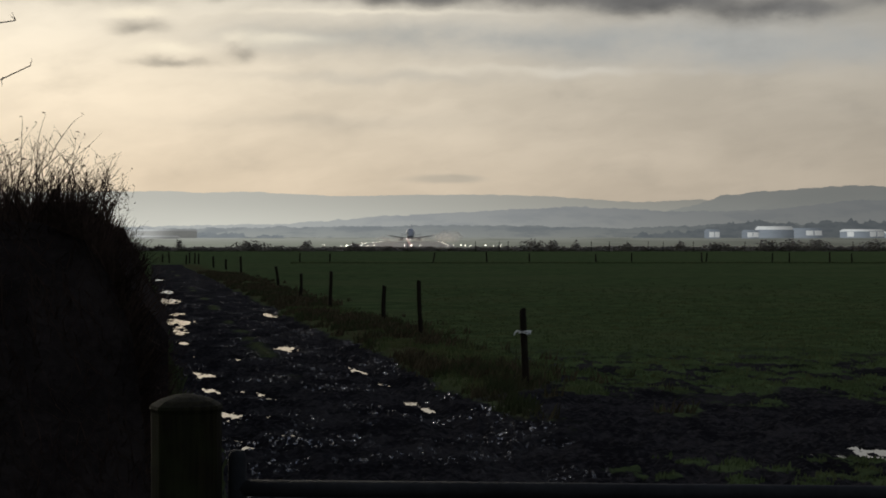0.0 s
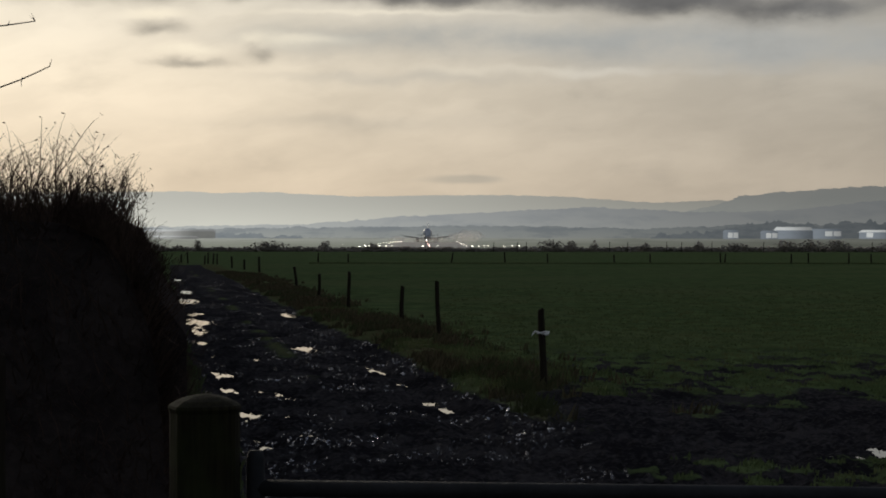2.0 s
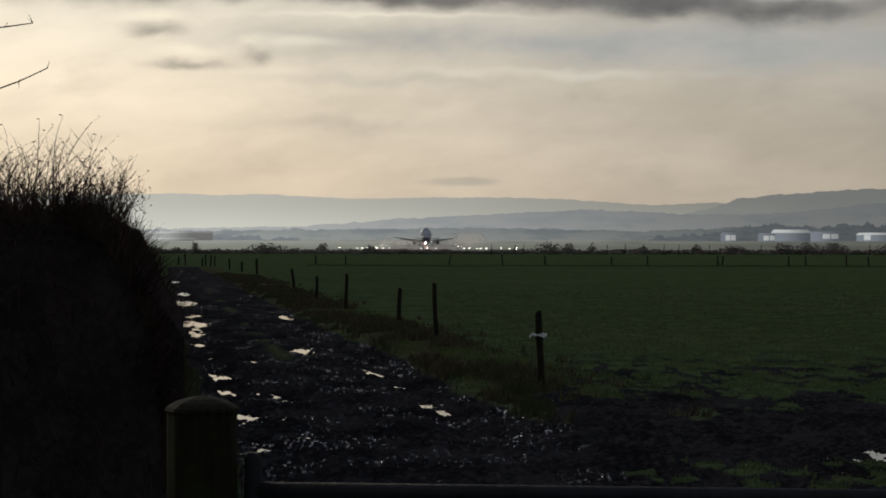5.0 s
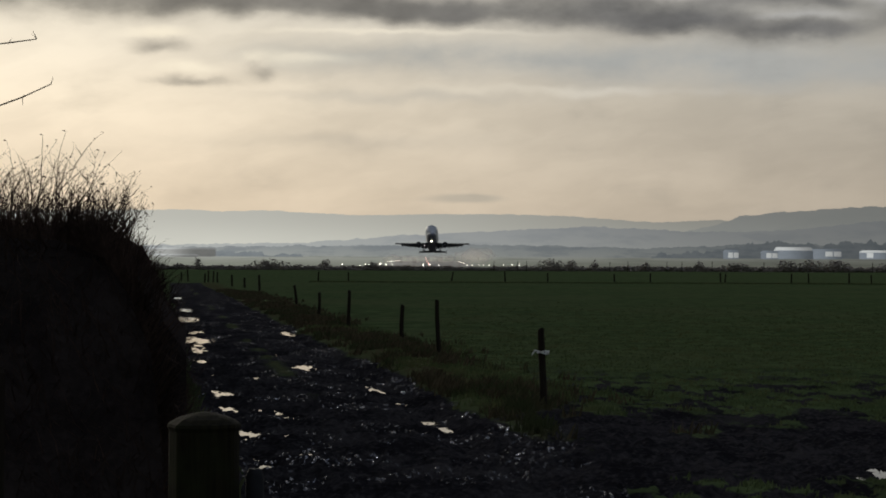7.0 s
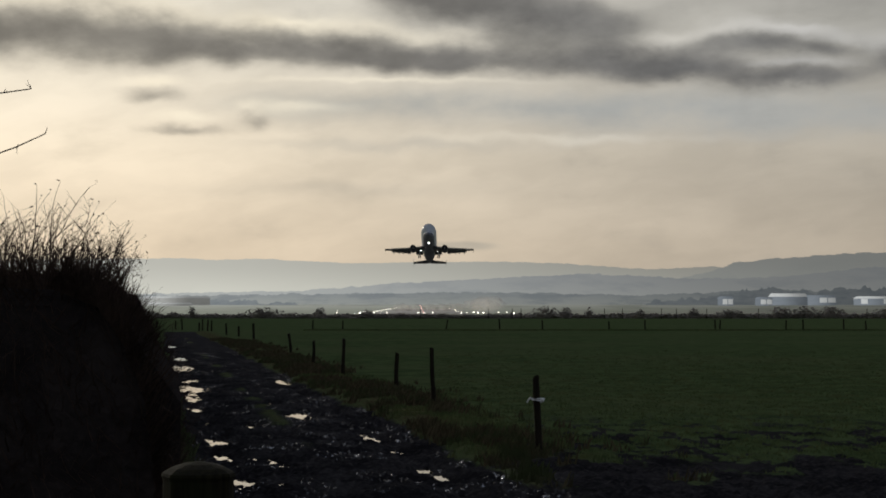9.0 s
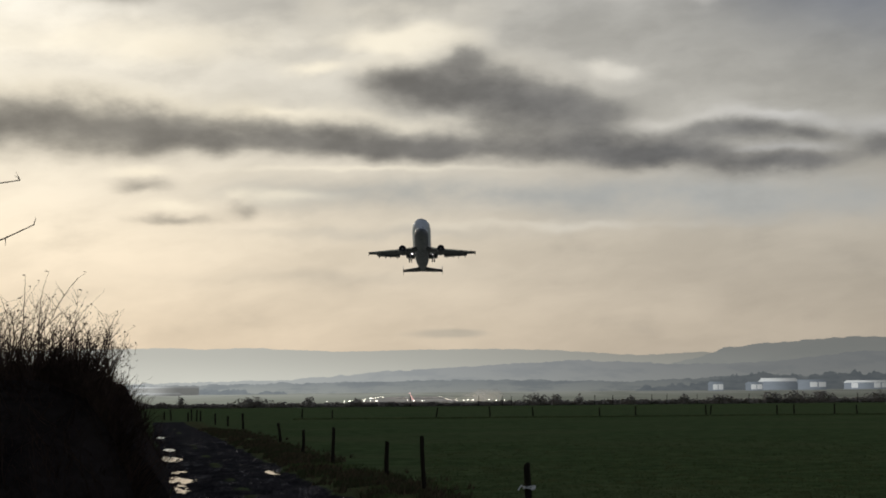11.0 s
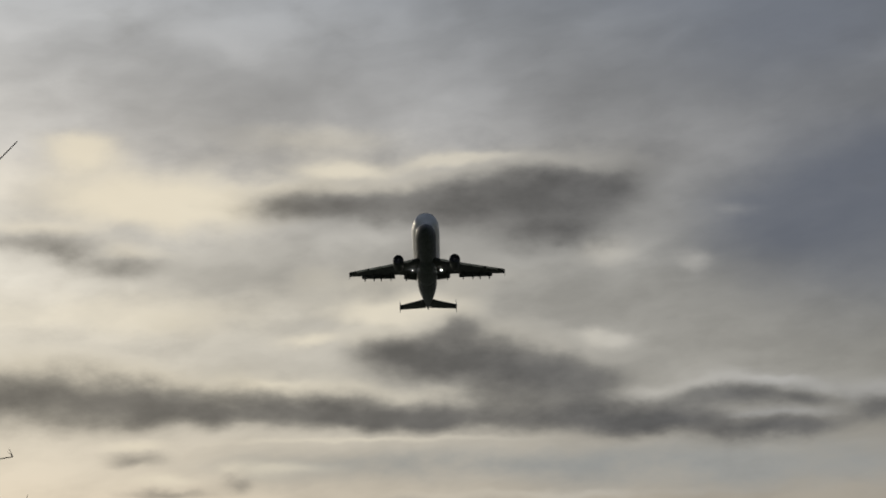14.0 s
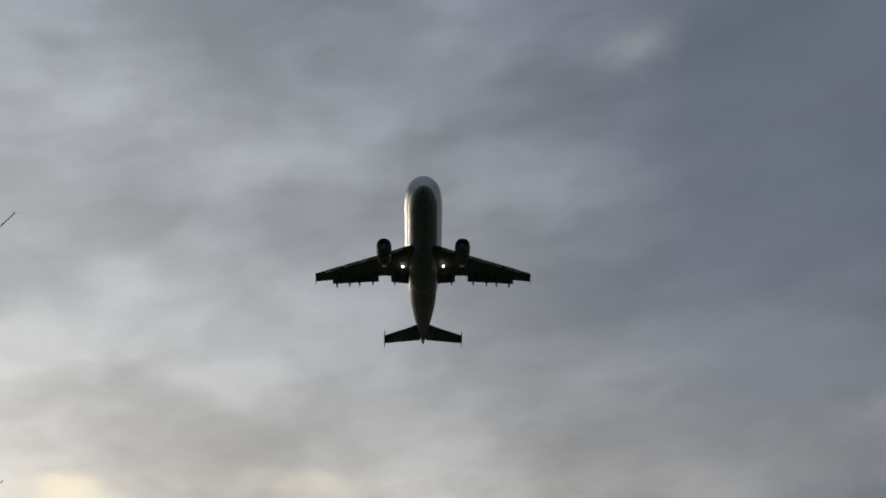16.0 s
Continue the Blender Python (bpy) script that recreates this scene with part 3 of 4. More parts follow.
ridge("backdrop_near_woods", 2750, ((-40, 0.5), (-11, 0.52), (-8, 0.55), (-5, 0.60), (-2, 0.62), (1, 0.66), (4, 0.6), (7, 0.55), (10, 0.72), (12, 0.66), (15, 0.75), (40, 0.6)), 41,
      glowing_distance("near_woods_air", (0.28, 0.295, 0.28), (0.225, 0.245, 0.25), 8, 36, (0.165, 0.185, 0.20), 0.012, 0.6), 0.13,
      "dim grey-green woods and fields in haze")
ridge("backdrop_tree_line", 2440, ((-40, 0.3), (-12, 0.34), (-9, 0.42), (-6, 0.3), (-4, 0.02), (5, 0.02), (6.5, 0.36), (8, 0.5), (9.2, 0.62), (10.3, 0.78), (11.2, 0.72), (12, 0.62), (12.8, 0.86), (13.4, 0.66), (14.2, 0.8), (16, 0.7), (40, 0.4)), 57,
      glowing_distance("tree_line_air", (0.17, 0.19, 0.20), (0.185, 0.205, 0.215), 4, 22, (0.135, 0.155, 0.17), 0.03, 0.6), 0.3,
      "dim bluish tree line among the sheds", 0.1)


# ---- airfield grass beyond the field's hedge: added sheet, haze painted as glow ----
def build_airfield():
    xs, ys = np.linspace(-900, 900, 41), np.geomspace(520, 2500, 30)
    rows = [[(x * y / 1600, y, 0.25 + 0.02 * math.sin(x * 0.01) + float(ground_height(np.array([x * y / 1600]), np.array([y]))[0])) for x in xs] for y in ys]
    tagged(put("airfield_grass", loft(rows, closed=False, caps=False), glowing_distance("airfield_grass_in_haze", (0.20, 0.21, 0.175), (0.29, 0.30, 0.27), 0.2, 12, (0.15, 0.16, 0.135), 0.01, 0.5)),
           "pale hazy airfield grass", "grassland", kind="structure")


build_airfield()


# ---- airfield: runway, its lights, sheds ----
def thing(name, label, category, group="", place=None, kind=""):
    ob = new(name)
    if place is not None:
        ob.matrix_world = place
    return tagged(ob, label, category, group, kind)


def runway_height(d):
    return 0.4 + 4.2 * max(0.0, min(1.0, (d - 760) / 850))


RUNWAY_X = (-24.0, -0.0105)  # centre line: x = a + b * (y - 1000)


def runway_centre(y):
    return RUNWAY_X[0] + RUNWAY_X[1] * (y - 1000)


def build_runway():
    verts, faces = [], []
    ys = [760, 860, 960, 1060, 1160, 1260, 1360, 1460, 1560, 1610, 1616]
    for y in ys:
        z = runway_height(y) - (3.5 if y == 1616 else 0)
        for dx, dz in ((-31, -1.0), (-24, 0), (24, 0), (31, -1.0)):
            verts.append((runway_centre(y) + dx, y, z + dz))
    for i in range(len(ys) - 1):
        for j in range(3):
            a = i * 4 + j
            faces.append((a, a + 1, a + 5, a + 4))
    tagged(put("runway", (verts, faces), TARMAC), "wet grey tarmac runway on gently rising ground", "runway", kind="structure")


build_runway()


def lamp_on_stake(name, x, y, z, height, size, mat, label):
    ob = thing(name, label, "light", "airfield lights", Matrix.Translation((x, y, z)))
    part("stake", tube([(0, 0, -0.3), (0, 0, height)], [0.05, 0.04], 6), STEEL, ob)
    bm = bmesh.new()
    bmesh.ops.create_icosphere(bm, subdivisions=1, radius=size)
    bmesh.ops.translate(bm, verts=bm.verts, vec=(0, 0, height + size * 0.8))
    part("bulb", bm, mat, ob)
    return ob


def build_runway_lights():
    # runway edge lights, in two lines that run away from the field
    first = lamp_on_stake("runway_light", runway_centre(780) - 25, 780, runway_height(780), 0.4, 0.15, RUNWAY_LAMP, "small white runway edge light on a short stake")
    for y in range(840, 1600, 40):
        for side in ((-25, 25) if y % 120 == 0 else (-25,)):  # every third pair is lit on both sides
            copy_thing(first, Matrix.Translation((runway_centre(y) + side, y, runway_height(y))))
    # a row of pinkish lights along the rising middle, on masts that grow taller
    for k in range(17):
        y = 800 + 50 * k
        lamp_on_stake("runway_light", -14.8 - 1.2 * k, y, runway_height(y), 0.3 + 3.2 * (k / 16) ** 2, 0.2, RED_LAMP, "small pink runway light on a thin stake")
    # approach lights in a bar across the near end
    bar = lamp_on_stake("approach_light", -49.1, 700, 0, 1.2, 0.16, RUNWAY_LAMP, "white approach light on a stake before the runway")
    for x in (-39.8, -36.5, -35.1, -33.7, -31.0, -28.6, -15.8, -13.0, -9.5, 2.2, 4.5, 7.3, 9.2, 11.3, 17.6, 20.9, 23.9):
        copy_thing(bar, Matrix.Translation((x, 700, 0)))


build_runway_lights()

# shed surfaces glow, with the haze before them painted into the colour
SHED = glowing_distance("shed_walls_haze_glow", (0.145, 0.167, 0.187), (0.16, 0.182, 0.205), 0, 10, (0.125, 0.145, 0.16), 0.05, 0.4)
SHED_MISTY = glowing_distance("grey_works_mist_glow", (0.29, 0.295, 0.285), (0.32, 0.325, 0.31), 0, 10, (0.26, 0.27, 0.26), 0.05, 0.4)
SHED_LIT = glowing_distance("pale_shed_sheets_haze_glow", (0.40, 0.415, 0.41), (0.44, 0.455, 0.45), 0, 10, (0.36, 0.375, 0.37), 0.2, 0.4)


def shed(az0, az1, el0, el1, dist, pale, label, stripe=None, body=SHED, dull=()):
    """A far shed: long body, pitched roof, pale cladding panels."""
    x0, x1 = (dist * math.tan(radians(a)) for a in (az0, az1))
    z0, z1 = (EYE + dist * math.tan(radians(e)) for e in (el0, el1))
    ob = thing("shed", label, "industrial building", "sheds beyond the airfield", Matrix.Translation(((x0 + x1) / 2, dist, 0)))
    w, ridge_z = (x1 - x0) / 2, z1
    eave = z0 + (z1 - z0) * 0.72
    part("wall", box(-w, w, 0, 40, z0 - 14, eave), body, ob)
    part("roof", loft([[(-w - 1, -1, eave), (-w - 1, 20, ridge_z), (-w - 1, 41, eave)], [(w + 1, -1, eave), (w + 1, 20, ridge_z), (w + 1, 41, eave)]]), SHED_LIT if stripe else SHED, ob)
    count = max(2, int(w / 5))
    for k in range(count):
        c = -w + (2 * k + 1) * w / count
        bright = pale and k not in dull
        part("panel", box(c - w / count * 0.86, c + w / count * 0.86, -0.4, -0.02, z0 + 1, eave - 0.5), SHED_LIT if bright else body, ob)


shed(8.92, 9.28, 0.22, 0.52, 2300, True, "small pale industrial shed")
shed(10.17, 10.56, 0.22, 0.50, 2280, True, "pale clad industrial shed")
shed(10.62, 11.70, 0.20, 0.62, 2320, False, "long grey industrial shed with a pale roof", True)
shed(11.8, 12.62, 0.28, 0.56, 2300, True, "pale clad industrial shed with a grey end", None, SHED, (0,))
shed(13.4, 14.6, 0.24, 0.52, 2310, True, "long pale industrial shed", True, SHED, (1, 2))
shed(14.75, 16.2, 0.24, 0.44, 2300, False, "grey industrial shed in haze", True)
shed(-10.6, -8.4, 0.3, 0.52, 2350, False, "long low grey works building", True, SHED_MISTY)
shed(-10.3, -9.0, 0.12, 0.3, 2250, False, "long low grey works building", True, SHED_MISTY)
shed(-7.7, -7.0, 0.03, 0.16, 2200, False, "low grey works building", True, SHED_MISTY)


# ---- far hedge at the end of the field ----
def bushes(name, centres, seed, mat, label, category, kind=""):
    """Low bushes as many crossed twig clumps: each centre is x, y, width, height."""
    rng = np.random.default_rng(seed)
    verts, faces = [], []
    for x, y, w, h in centres:
        count = int(90 + 60 * w)
        for _ in range(count):
            u = rng.normal(0, 0.36)
            crest = h * max(0.25, 1 - 0.55 * abs(u) ** 1.6) * rng.uniform(0.6, 1.0)
            bx, by = x + u * w, y + rng.uniform(-1.0, 1.0)
            s = rng.uniform(0.12, 0.34)
            z = rng.uniform(0.0, 1.0) ** 0.8 * crest
            p = rng.normal(0, 1, (4, 3)) * s
            p[:, 2] = np.abs(p[:, 2]) * 0.9
            k = len(verts)
            verts += [(bx + a, by + b, max(-0.2, z - s * 0.4) + c) for a, b, c in p]
            faces += [(k, k + 1, k + 2), (k, k + 2, k + 3), (k, k + 3, k + 1), (k + 1, k + 3, k + 2)]
    return tagged(put(name, (verts, faces), mat), label, category, kind=kind)


def build_far_hedge():
    rng = np.random.default_rng(4)
    band = [(x, 432 + rng.uniform(-2, 2), 4.2, rng.uniform(0.85, 1.4)) for x in np.arange(-150, 150, 3.4)]
    bushes("far_hedge", band, 12, BUSH, "low bare brown hedge along the field's end", "hedge", "stuff")
    for az, w, h in ((-8.85, 1.6, 3.1), (-6.5, 6.5, 2.9), (-4.6, 2.0, 2.9), (3.0, 5.0, 3.2), (3.7, 2.2, 2.9), (4.5, 1.4, 2.6), (6.2, 2.0, 2.4), (8.0, 2.4, 2.6),
                     (9.2, 5.0, 2.4), (10.9, 5.5, 3.0), (11.6, 4.0, 3.2), (12.4, 6.0, 3.3), (14.3, 5.0, 3.2), (15.2, 3.0, 2.6), (-10.4, 5.0, 2.3), (-3.0, 2.2, 2.2)):
        bushes("bush", [(428 * math.tan(radians(az)), 428, w, h)], int(az * 10) + 300, BUSH, "bare brown bush in the far hedge", "bush")
    stake = None
    for az in (-1.2, 1.1, 1.9, 2.2, 5.0, 5.6, 6.9, 7.4, 8.4, 10.1, 13.6):
        m = Matrix.Translation((420 * math.tan(radians(az)), 420, 0))
        if stake is None:
            stake = put("field_stake", tube([(0, 0, -0.4), (0, 0, 1.2), (0.04, 0, 2.5)], [0.1, 0.09, 0.08], 6), POST)
            stake.matrix_world = m
            tagged(stake, "thin dark stake in the far hedge", "stake", "stakes in the far hedge")
        else:
            copy_thing(stake, m)


build_far_hedge()


# ---- field fences ----
def post_mesh(height, radius, seed, lean=0.0):
    rng = random.Random(seed)
    rings = []
    for z in (-0.35, 0.0, 0.2, 0.45, 0.7, 0.92, 0.985, 1.0):
        shrink = (1.0 - 0.12 * max(z, 0)) * (0.8 if z == 1.0 else 1)
        ring = []
        for k in range(10):
            q = 2 * math.pi * k / 10
            r = radius * shrink * (1 + 0.1 * math.sin(3 * q + seed) + rng.uniform(-0.05, 0.05))
            ring.append((r * math.cos(q) + lean * z * height + 0.012 * math.sin(4 * z + seed), r * math.sin(q), z * height + (0.02 * math.cos(q + seed) if z > 0.9 else 0)))
        rings.append(ring)
    return loft(rings)


def fence_post(x, y, height, radius, seed, lean=0.0, label="weathered dark round fence post in rough grass"):
    z = float(ground_height(np.array([x]), np.array([y]))[0])
    ob = put("fence_post", post_mesh(height - z, radius * 0.86, seed, lean), POST, smooth=False)
    ob.location = (x, y, z)
    return tagged(ob, label, "fence post", "posts of the track fence")


first_post = fence_post(0.955, 19.9, 0.99, 0.052, 1, -0.01, "weathered fence post with white fence tape tied round it")
fence_post(-0.41, 31.0, 1.08, 0.05, 2, -0.03)
fence_post(-1.34, 38.3, 0.82, 0.06, 3, 0.01)
fence_post(-2.98, 45.0, 1.03, 0.06, 4)
fence_post(-4.4, 52.5, 0.84, 0.06, 5)
fence_post(-6.6, 68.0, 0.87, 0.07, 6, -0.12)
fence_post(-12.3, 103.0, 1.02, 0.09, 7)
for k, (az, y, h) in enumerate(((-7.72, 128, 0.85), (-7.3, 120, 0.7), (-8.2, 150, 0.95), (-8.33, 152, 1.0), (-8.5, 155, 1.05), (-8.62, 150, 0.8), (-9.18, 160, 1.05), (-9.4, 165, 0.8), (-10.0, 170, 0.8))):
    fence_post(y * math.tan(radians(az)), y, h, 0.09, 20 + k, 0.04 * math.sin(k * 3), "distant weathered fence post beside the track")
for k, (az, lean, h) in enumerate(((-4.83, 0.03, 0.95), (-3.81, -0.02, 0.9), (-0.33, 0.14, 1.0), (1.49, -0.08, 1.1), (2.92, -0.03, 0.95), (5.15, 0, 0.85), (6.35, 0.02, 0.95), (8.69, -0.05, 1.0), (8.83, 0.06, 0.95),
                                   (11.0, 0, 0.95), (11.55, 0.0, 1.0), (12.85, 0.02, 1.05), (13.57, -0.04, 0.9), (14.75, 0, 1.0), (16.3, 0, 1.0))):
    ob = fence_post(158 * math.tan(radians(az)), 158, h, 0.085, 40 + k, lean, "distant dark fence post in the green field")
    ob["group"] = "posts of the cross fence"


def build_tape():
    z = 0.99 - 0.335
    turns = [(0.062 * math.cos(q), 0.062 * math.sin(q), z + 0.012 * math.sin(q * 1.5)) for q in (0.5 * k for k in range(40))]
    part("fence_tape", tube(turns, [0.008] * 40, 6), TAPE, first_post, "white plastic tape tied round the post")
    tail = [(-0.05, -0.03, z), (-0.085, -0.05, z + 0.02), (-0.11, -0.05, z - 0.005), (-0.125, -0.05, z - 0.035)]
    part("tape_end", tube(tail, [0.012, 0.011, 0.01, 0.006], 6), TAPE, first_post, "loose end of white tape")
    knot = [(0.03, -0.06, z - 0.025), (0.06, -0.065, z - 0.01), (0.075, -0.05, z + 0.02)]
    part("tape_knot", tube(knot, [0.014, 0.018, 0.008], 6), TAPE, first_post, "knot of white tape")


build_tape()


# ---- gate and gate post by the camera ----
def build_gate_post():
    c, w = -0.715, 0.098
    rings = []
    for z, s in ((-0.5, 1.0), (0.0, 1.0), (0.5, 1.0), (1.0, 0.99), (1.285, 0.98), (1.297, 1.03), (1.305, 1.0), (1.318, 0.75), (1.328, 0.42), (1.334, 0.1)):
        ring = []
        for k in range(24):
            q = 2 * math.pi * k / 24
            r = w * s / max(abs(math.cos(q)), abs(math.sin(q))) ** 0.45 * (1 + 0.02 * math.sin(7 * q + 3 * z))
            ring.append((r * math.cos(q), r * math.sin(q), z))
        rings.append(ring)
    ob = put("gate_post", loft(rings), GATE_POST, smooth=False)
    ob.matrix_world = pose(c, 4.72, 0, 0, 0, 12)
    tagged(ob, "stout mossy wooden gate post with a domed top", "gate post")
    old = put("old_post", post_mesh(1.38, 0.05, 77), POST)
    old.location = (-1.63, 5.9, 0)
    tagged(old, "dark old stake at the edge of the hedge", "post")


build_gate_post()


def build_gate():
    ob = thing("field_gate", "galvanised tubular steel field gate hung on a wooden post", "gate", place=pose(-0.582, 4.74, -0.016, 0, 0.35, -1.5))
    for z in (1.085, 0.88, 0.69, 0.51, 0.34, 0.19):
        part("rail", tube([(0, 0, z), (1.5, 0, z), (3.05, 0, z)], [0.024] * 3, 12), STEEL, ob, smooth=True)
    for x, top in ((0.0, 1.19), (3.05, 1.12)):
        part("stile", tube([(x, 0, 0.15), (x, 0, top - 0.02), (x, 0, top)], [0.026, 0.026, 0.018], 12), STEEL, ob, smooth=True)
    part("brace", tube([(0.03, 0.03, 0.2), (1.5, 0.03, 1.06)], [0.016, 0.016], 8), STEEL, ob)
    part("upright", tube([(1.52, 0, 0.19), (1.52, 0, 1.08)], [0.02, 0.02], 8), STEEL, ob)
    part("hinge", tube([(-0.07, 0, 1.0), (0.0, 0, 1.0)], [0.014, 0.014], 8), STEEL, ob)


build_gate()


# ---- hedge along the track ----
def hedge_face(y):
    return rut_left(y) - 0.80


def twig_mesh(stems, sides=3):
    """Thin bent tapered stems: each is a list of points and a base radius."""
    verts, faces = [], []
    for pts, radius in stems:
        k0, m = len(verts), len(pts)
        for i, p in enumerate(pts):
            r = radius * (1 - 0.8 * i / (m - 1))
            for j in range(sides):
                q = 2 * math.pi * j / sides
                verts.append((p[0] + r * math.cos(q), p[1] + r * math.sin(q), p[2]))
        for i in range(m - 1):
            for j in range(sides):
                a, b = k0 + i * sides + j, k0 + i * sides + (j + 1) % sides
                faces.append((a, b, b + sides, a + sides))
    return verts, faces


def shoot(rng, start, way, length, bend=0.25, steps=5):
    pts, p, d = [np.array(start)], np.array(start, float), np.array(way, float)
    for _ in range(steps):
        d = d / np.linalg.norm(d) + rng.normal(0, bend, 3) * 0.5
        p = p + d / np.linalg.norm(d) * length / steps
        pts.append(p.copy())
    return pts


def build_hedge():
    rng = np.random.default_rng(8)
    ob = thing("hedge", "tall dense bare winter hedge along the muddy track", "hedge")
    ys = np.geomspace(8.6, 120, 120)
    rings = []
    shape = ((0.0, -0.1), (0.02, 0.35), (0.0, 0.9), (-0.06, 1.35), (-0.17, 1.64), (-0.30, 1.82), (-0.52, 1.91), (-1.2, 1.94), (-2.3, 1.4), (-2.4, -0.1))
    for i, y in enumerate(ys):
        swell = 1.0 if 0 < i < len(ys) - 1 else 0.93
        ring = []
        for j, (dx, z) in enumerate(shape):
            wob = 0.22 * (float(fbm(np.array([y * 0.9 + j * 7.3]), np.array([j * 1.7]), 3, 60)[0]) - 0.5)
            ring.append((hedge_face(y) + dx + wob, y, z * swell + 0.5 * wob * (z > 0.5)))
        rings.append(ring)
    # closed core coloured dark for dense inner twigs and the shade between them
    part("dark_core", loft(rings), HEDGE, ob)
    stems = []
    for _ in range(9500):
        y = 8.5 + rng.uniform(0, 1) ** 2.6 * 75
        j = rng.uniform(0, 7)
        i = int(j)
        a, b = shape[i], shape[min(i + 1, 8)]
        dx, z = a[0] + (b[0] - a[0]) * (j - i), a[1] + (b[1] - a[1]) * (j - i)
        out = max(0.05, 0.9 - max(0, z - 1.0) * 0.9)
        way = (out * rng.uniform(0.3, 1.2), -0.5 * rng.uniform(0, 1), 0.4 + 0.5 * (z > 1.6) + rng.uniform(-0.3, 0.6))
        stems.append((shoot(rng, (hedge_face(y) + dx - 0.12, y, max(0.02, z - 0.05)), way, rng.uniform(0.10, 0.30), 0.35, 4), rng.uniform(0.0025, 0.006)))
    for _ in range(2600):
        z = rng.uniform(0.0, 1.95)
        x = rng.uniform(-2.5, float(np.interp(z, [p[1] for p in shape[:6]], [p[0] for p in shape[:6]])) - 0.05)
        stems.append((shoot(rng, (hedge_face(8.6) + x, 8.65, z), (rng.normal(0, 0.5), -0.7, 0.7), rng.uniform(0.12, 0.4), 0.4, 4), rng.uniform(0.0025, 0.006)))
    for _ in range(3600):
        y = 8.5 + rng.uniform(0, 1) ** 1.5 * 6
        j = rng.uniform(2.2, 7)
        i = int(j)
        dx, z = (shape[i][k] + (shape[i + 1][k] - shape[i][k]) * (j - i) for k in (0, 1))
        way = (max(0.0, 1.0 - (j - 3.0) * 0.3) + rng.normal(0, 0.35), rng.normal(-0.2, 0.4), 0.25 + 0.28 * (j - 2.2) + rng.normal(0, 0.3))
        stems.append((shoot(rng, (hedge_face(y) + dx - 0.06, y, z - 0.03), way, rng.uniform(0.06, 0.17), 0.4, 5), rng.uniform(0.0014, 0.003)))
    for _ in range(2200):
        j = rng.uniform(0.5, 6.5)
        i = int(j)
        dx, z = (shape[i][k] + (shape[i + 1][k] - shape[i][k]) * (j - i) for k in (0, 1))
        way = (max(0.0, 1.0 - max(0.0, j - 3.0) * 0.3) + rng.normal(0, 0.4), rng.normal(-0.3, 0.4), 0.3 + 0.2 * max(0.0, j - 2.2) + rng.normal(0, 0.4))
        stems.append((shoot(rng, (hedge_face(8.6) + dx - rng.uniform(0, 0.12), 8.6 + rng.uniform(0, 0.5), z - 0.04), way, rng.uniform(0.08, 0.2), 0.4, 5), rng.uniform(0.0014, 0.003)))
    tagged(part("twig_growth", twig_mesh(stems), TWIG, ob), kind="stuff")
    tall, leaves = [], []

    def arching(start, way, length, curl, steps=10):
        """A shoot that bends over evenly and zigzags a little from bud to bud."""
        pts, p, d = [np.array(start, float)], np.array(start, float), np.array(way, float)
        for k in range(steps):
            d = d / np.linalg.norm(d) + curl / steps + rng.normal(0, 0.11, 3) * (1 if k % 2 else -1)
            p = p + d / np.linalg.norm(d) * length / steps
            pts.append(p.copy())
        return pts

    for k in range(400):
        y = 8.6 + rng.uniform(0, 1) ** 1.5 * 3.0
        dx = -0.3 - rng.uniform(0, 1) ** 1.1 * 1.8
        high = 1.0 if k % 7 == 0 else rng.uniform(0.25, 0.75)
        grow = (0.12 + 0.36 * min(1, max(0.0, -dx - 0.3) / 0.5)) * high * (0.75 + 0.5 * float(fbm(np.array([dx * 4 + y]), np.array([y]), 2, 5)[0]))
        curl = np.array((rng.normal(0.25, 0.7), rng.normal(0, 0.4), rng.normal(-0.35, 0.3)))
        pts = arching((hedge_face(y) + dx, y, 1.92), (rng.normal(0.22, 0.32), rng.normal(0, 0.25), 1.0), grow + 0.14, curl)
        tall.append((pts, rng.uniform(0.0026, 0.005)))
        for _k in range(rng.integers(3, 8)):
            q = rng.integers(2, 10)
            side = rng.choice((-1, 1))
            twig = arching(pts[q], (side * rng.uniform(0.3, 1.0), rng.normal(0, 0.5), 0.9), rng.uniform(0.05, 0.16) * (1.1 - 0.05 * q), np.array((side * 0.3, 0, rng.normal(0.2, 0.3))), 5)
            tall.append((twig, 0.0017))
            if rng.uniform() < 0.3:
                leaves.append(twig[-1])
        if high == 1.0 or rng.uniform() < 0.4:
            leaves.append(pts[-1])
        leaves.append(pts[rng.integers(3, 9)])
    tagged(part("shoot_growth", twig_mesh(tall), TWIG, ob, "thin bare upright shoots"), kind="stuff")
    v, f = [], []
    for p in leaves:
        d = rng.normal(0, 1, 3)
        d[2] = abs(d[2]) * 0.4
        d = d / np.linalg.norm(d) * rng.uniform(0.010, 0.026)
        s = np.cross(d, rng.normal(0, 1, 3))
        s = s / np.linalg.norm(s) * rng.uniform(0.003, 0.006)
        k = len(v)
        v += [p, p + d * 0.5 + s, p + d, p + d * 0.5 - s]
        f.append((k, k + 1, k + 2, k + 3))
    tagged(part("withered_foliage", (v, f), TWIG, ob, "few withered brown leaves"), kind="stuff")


build_hedge()


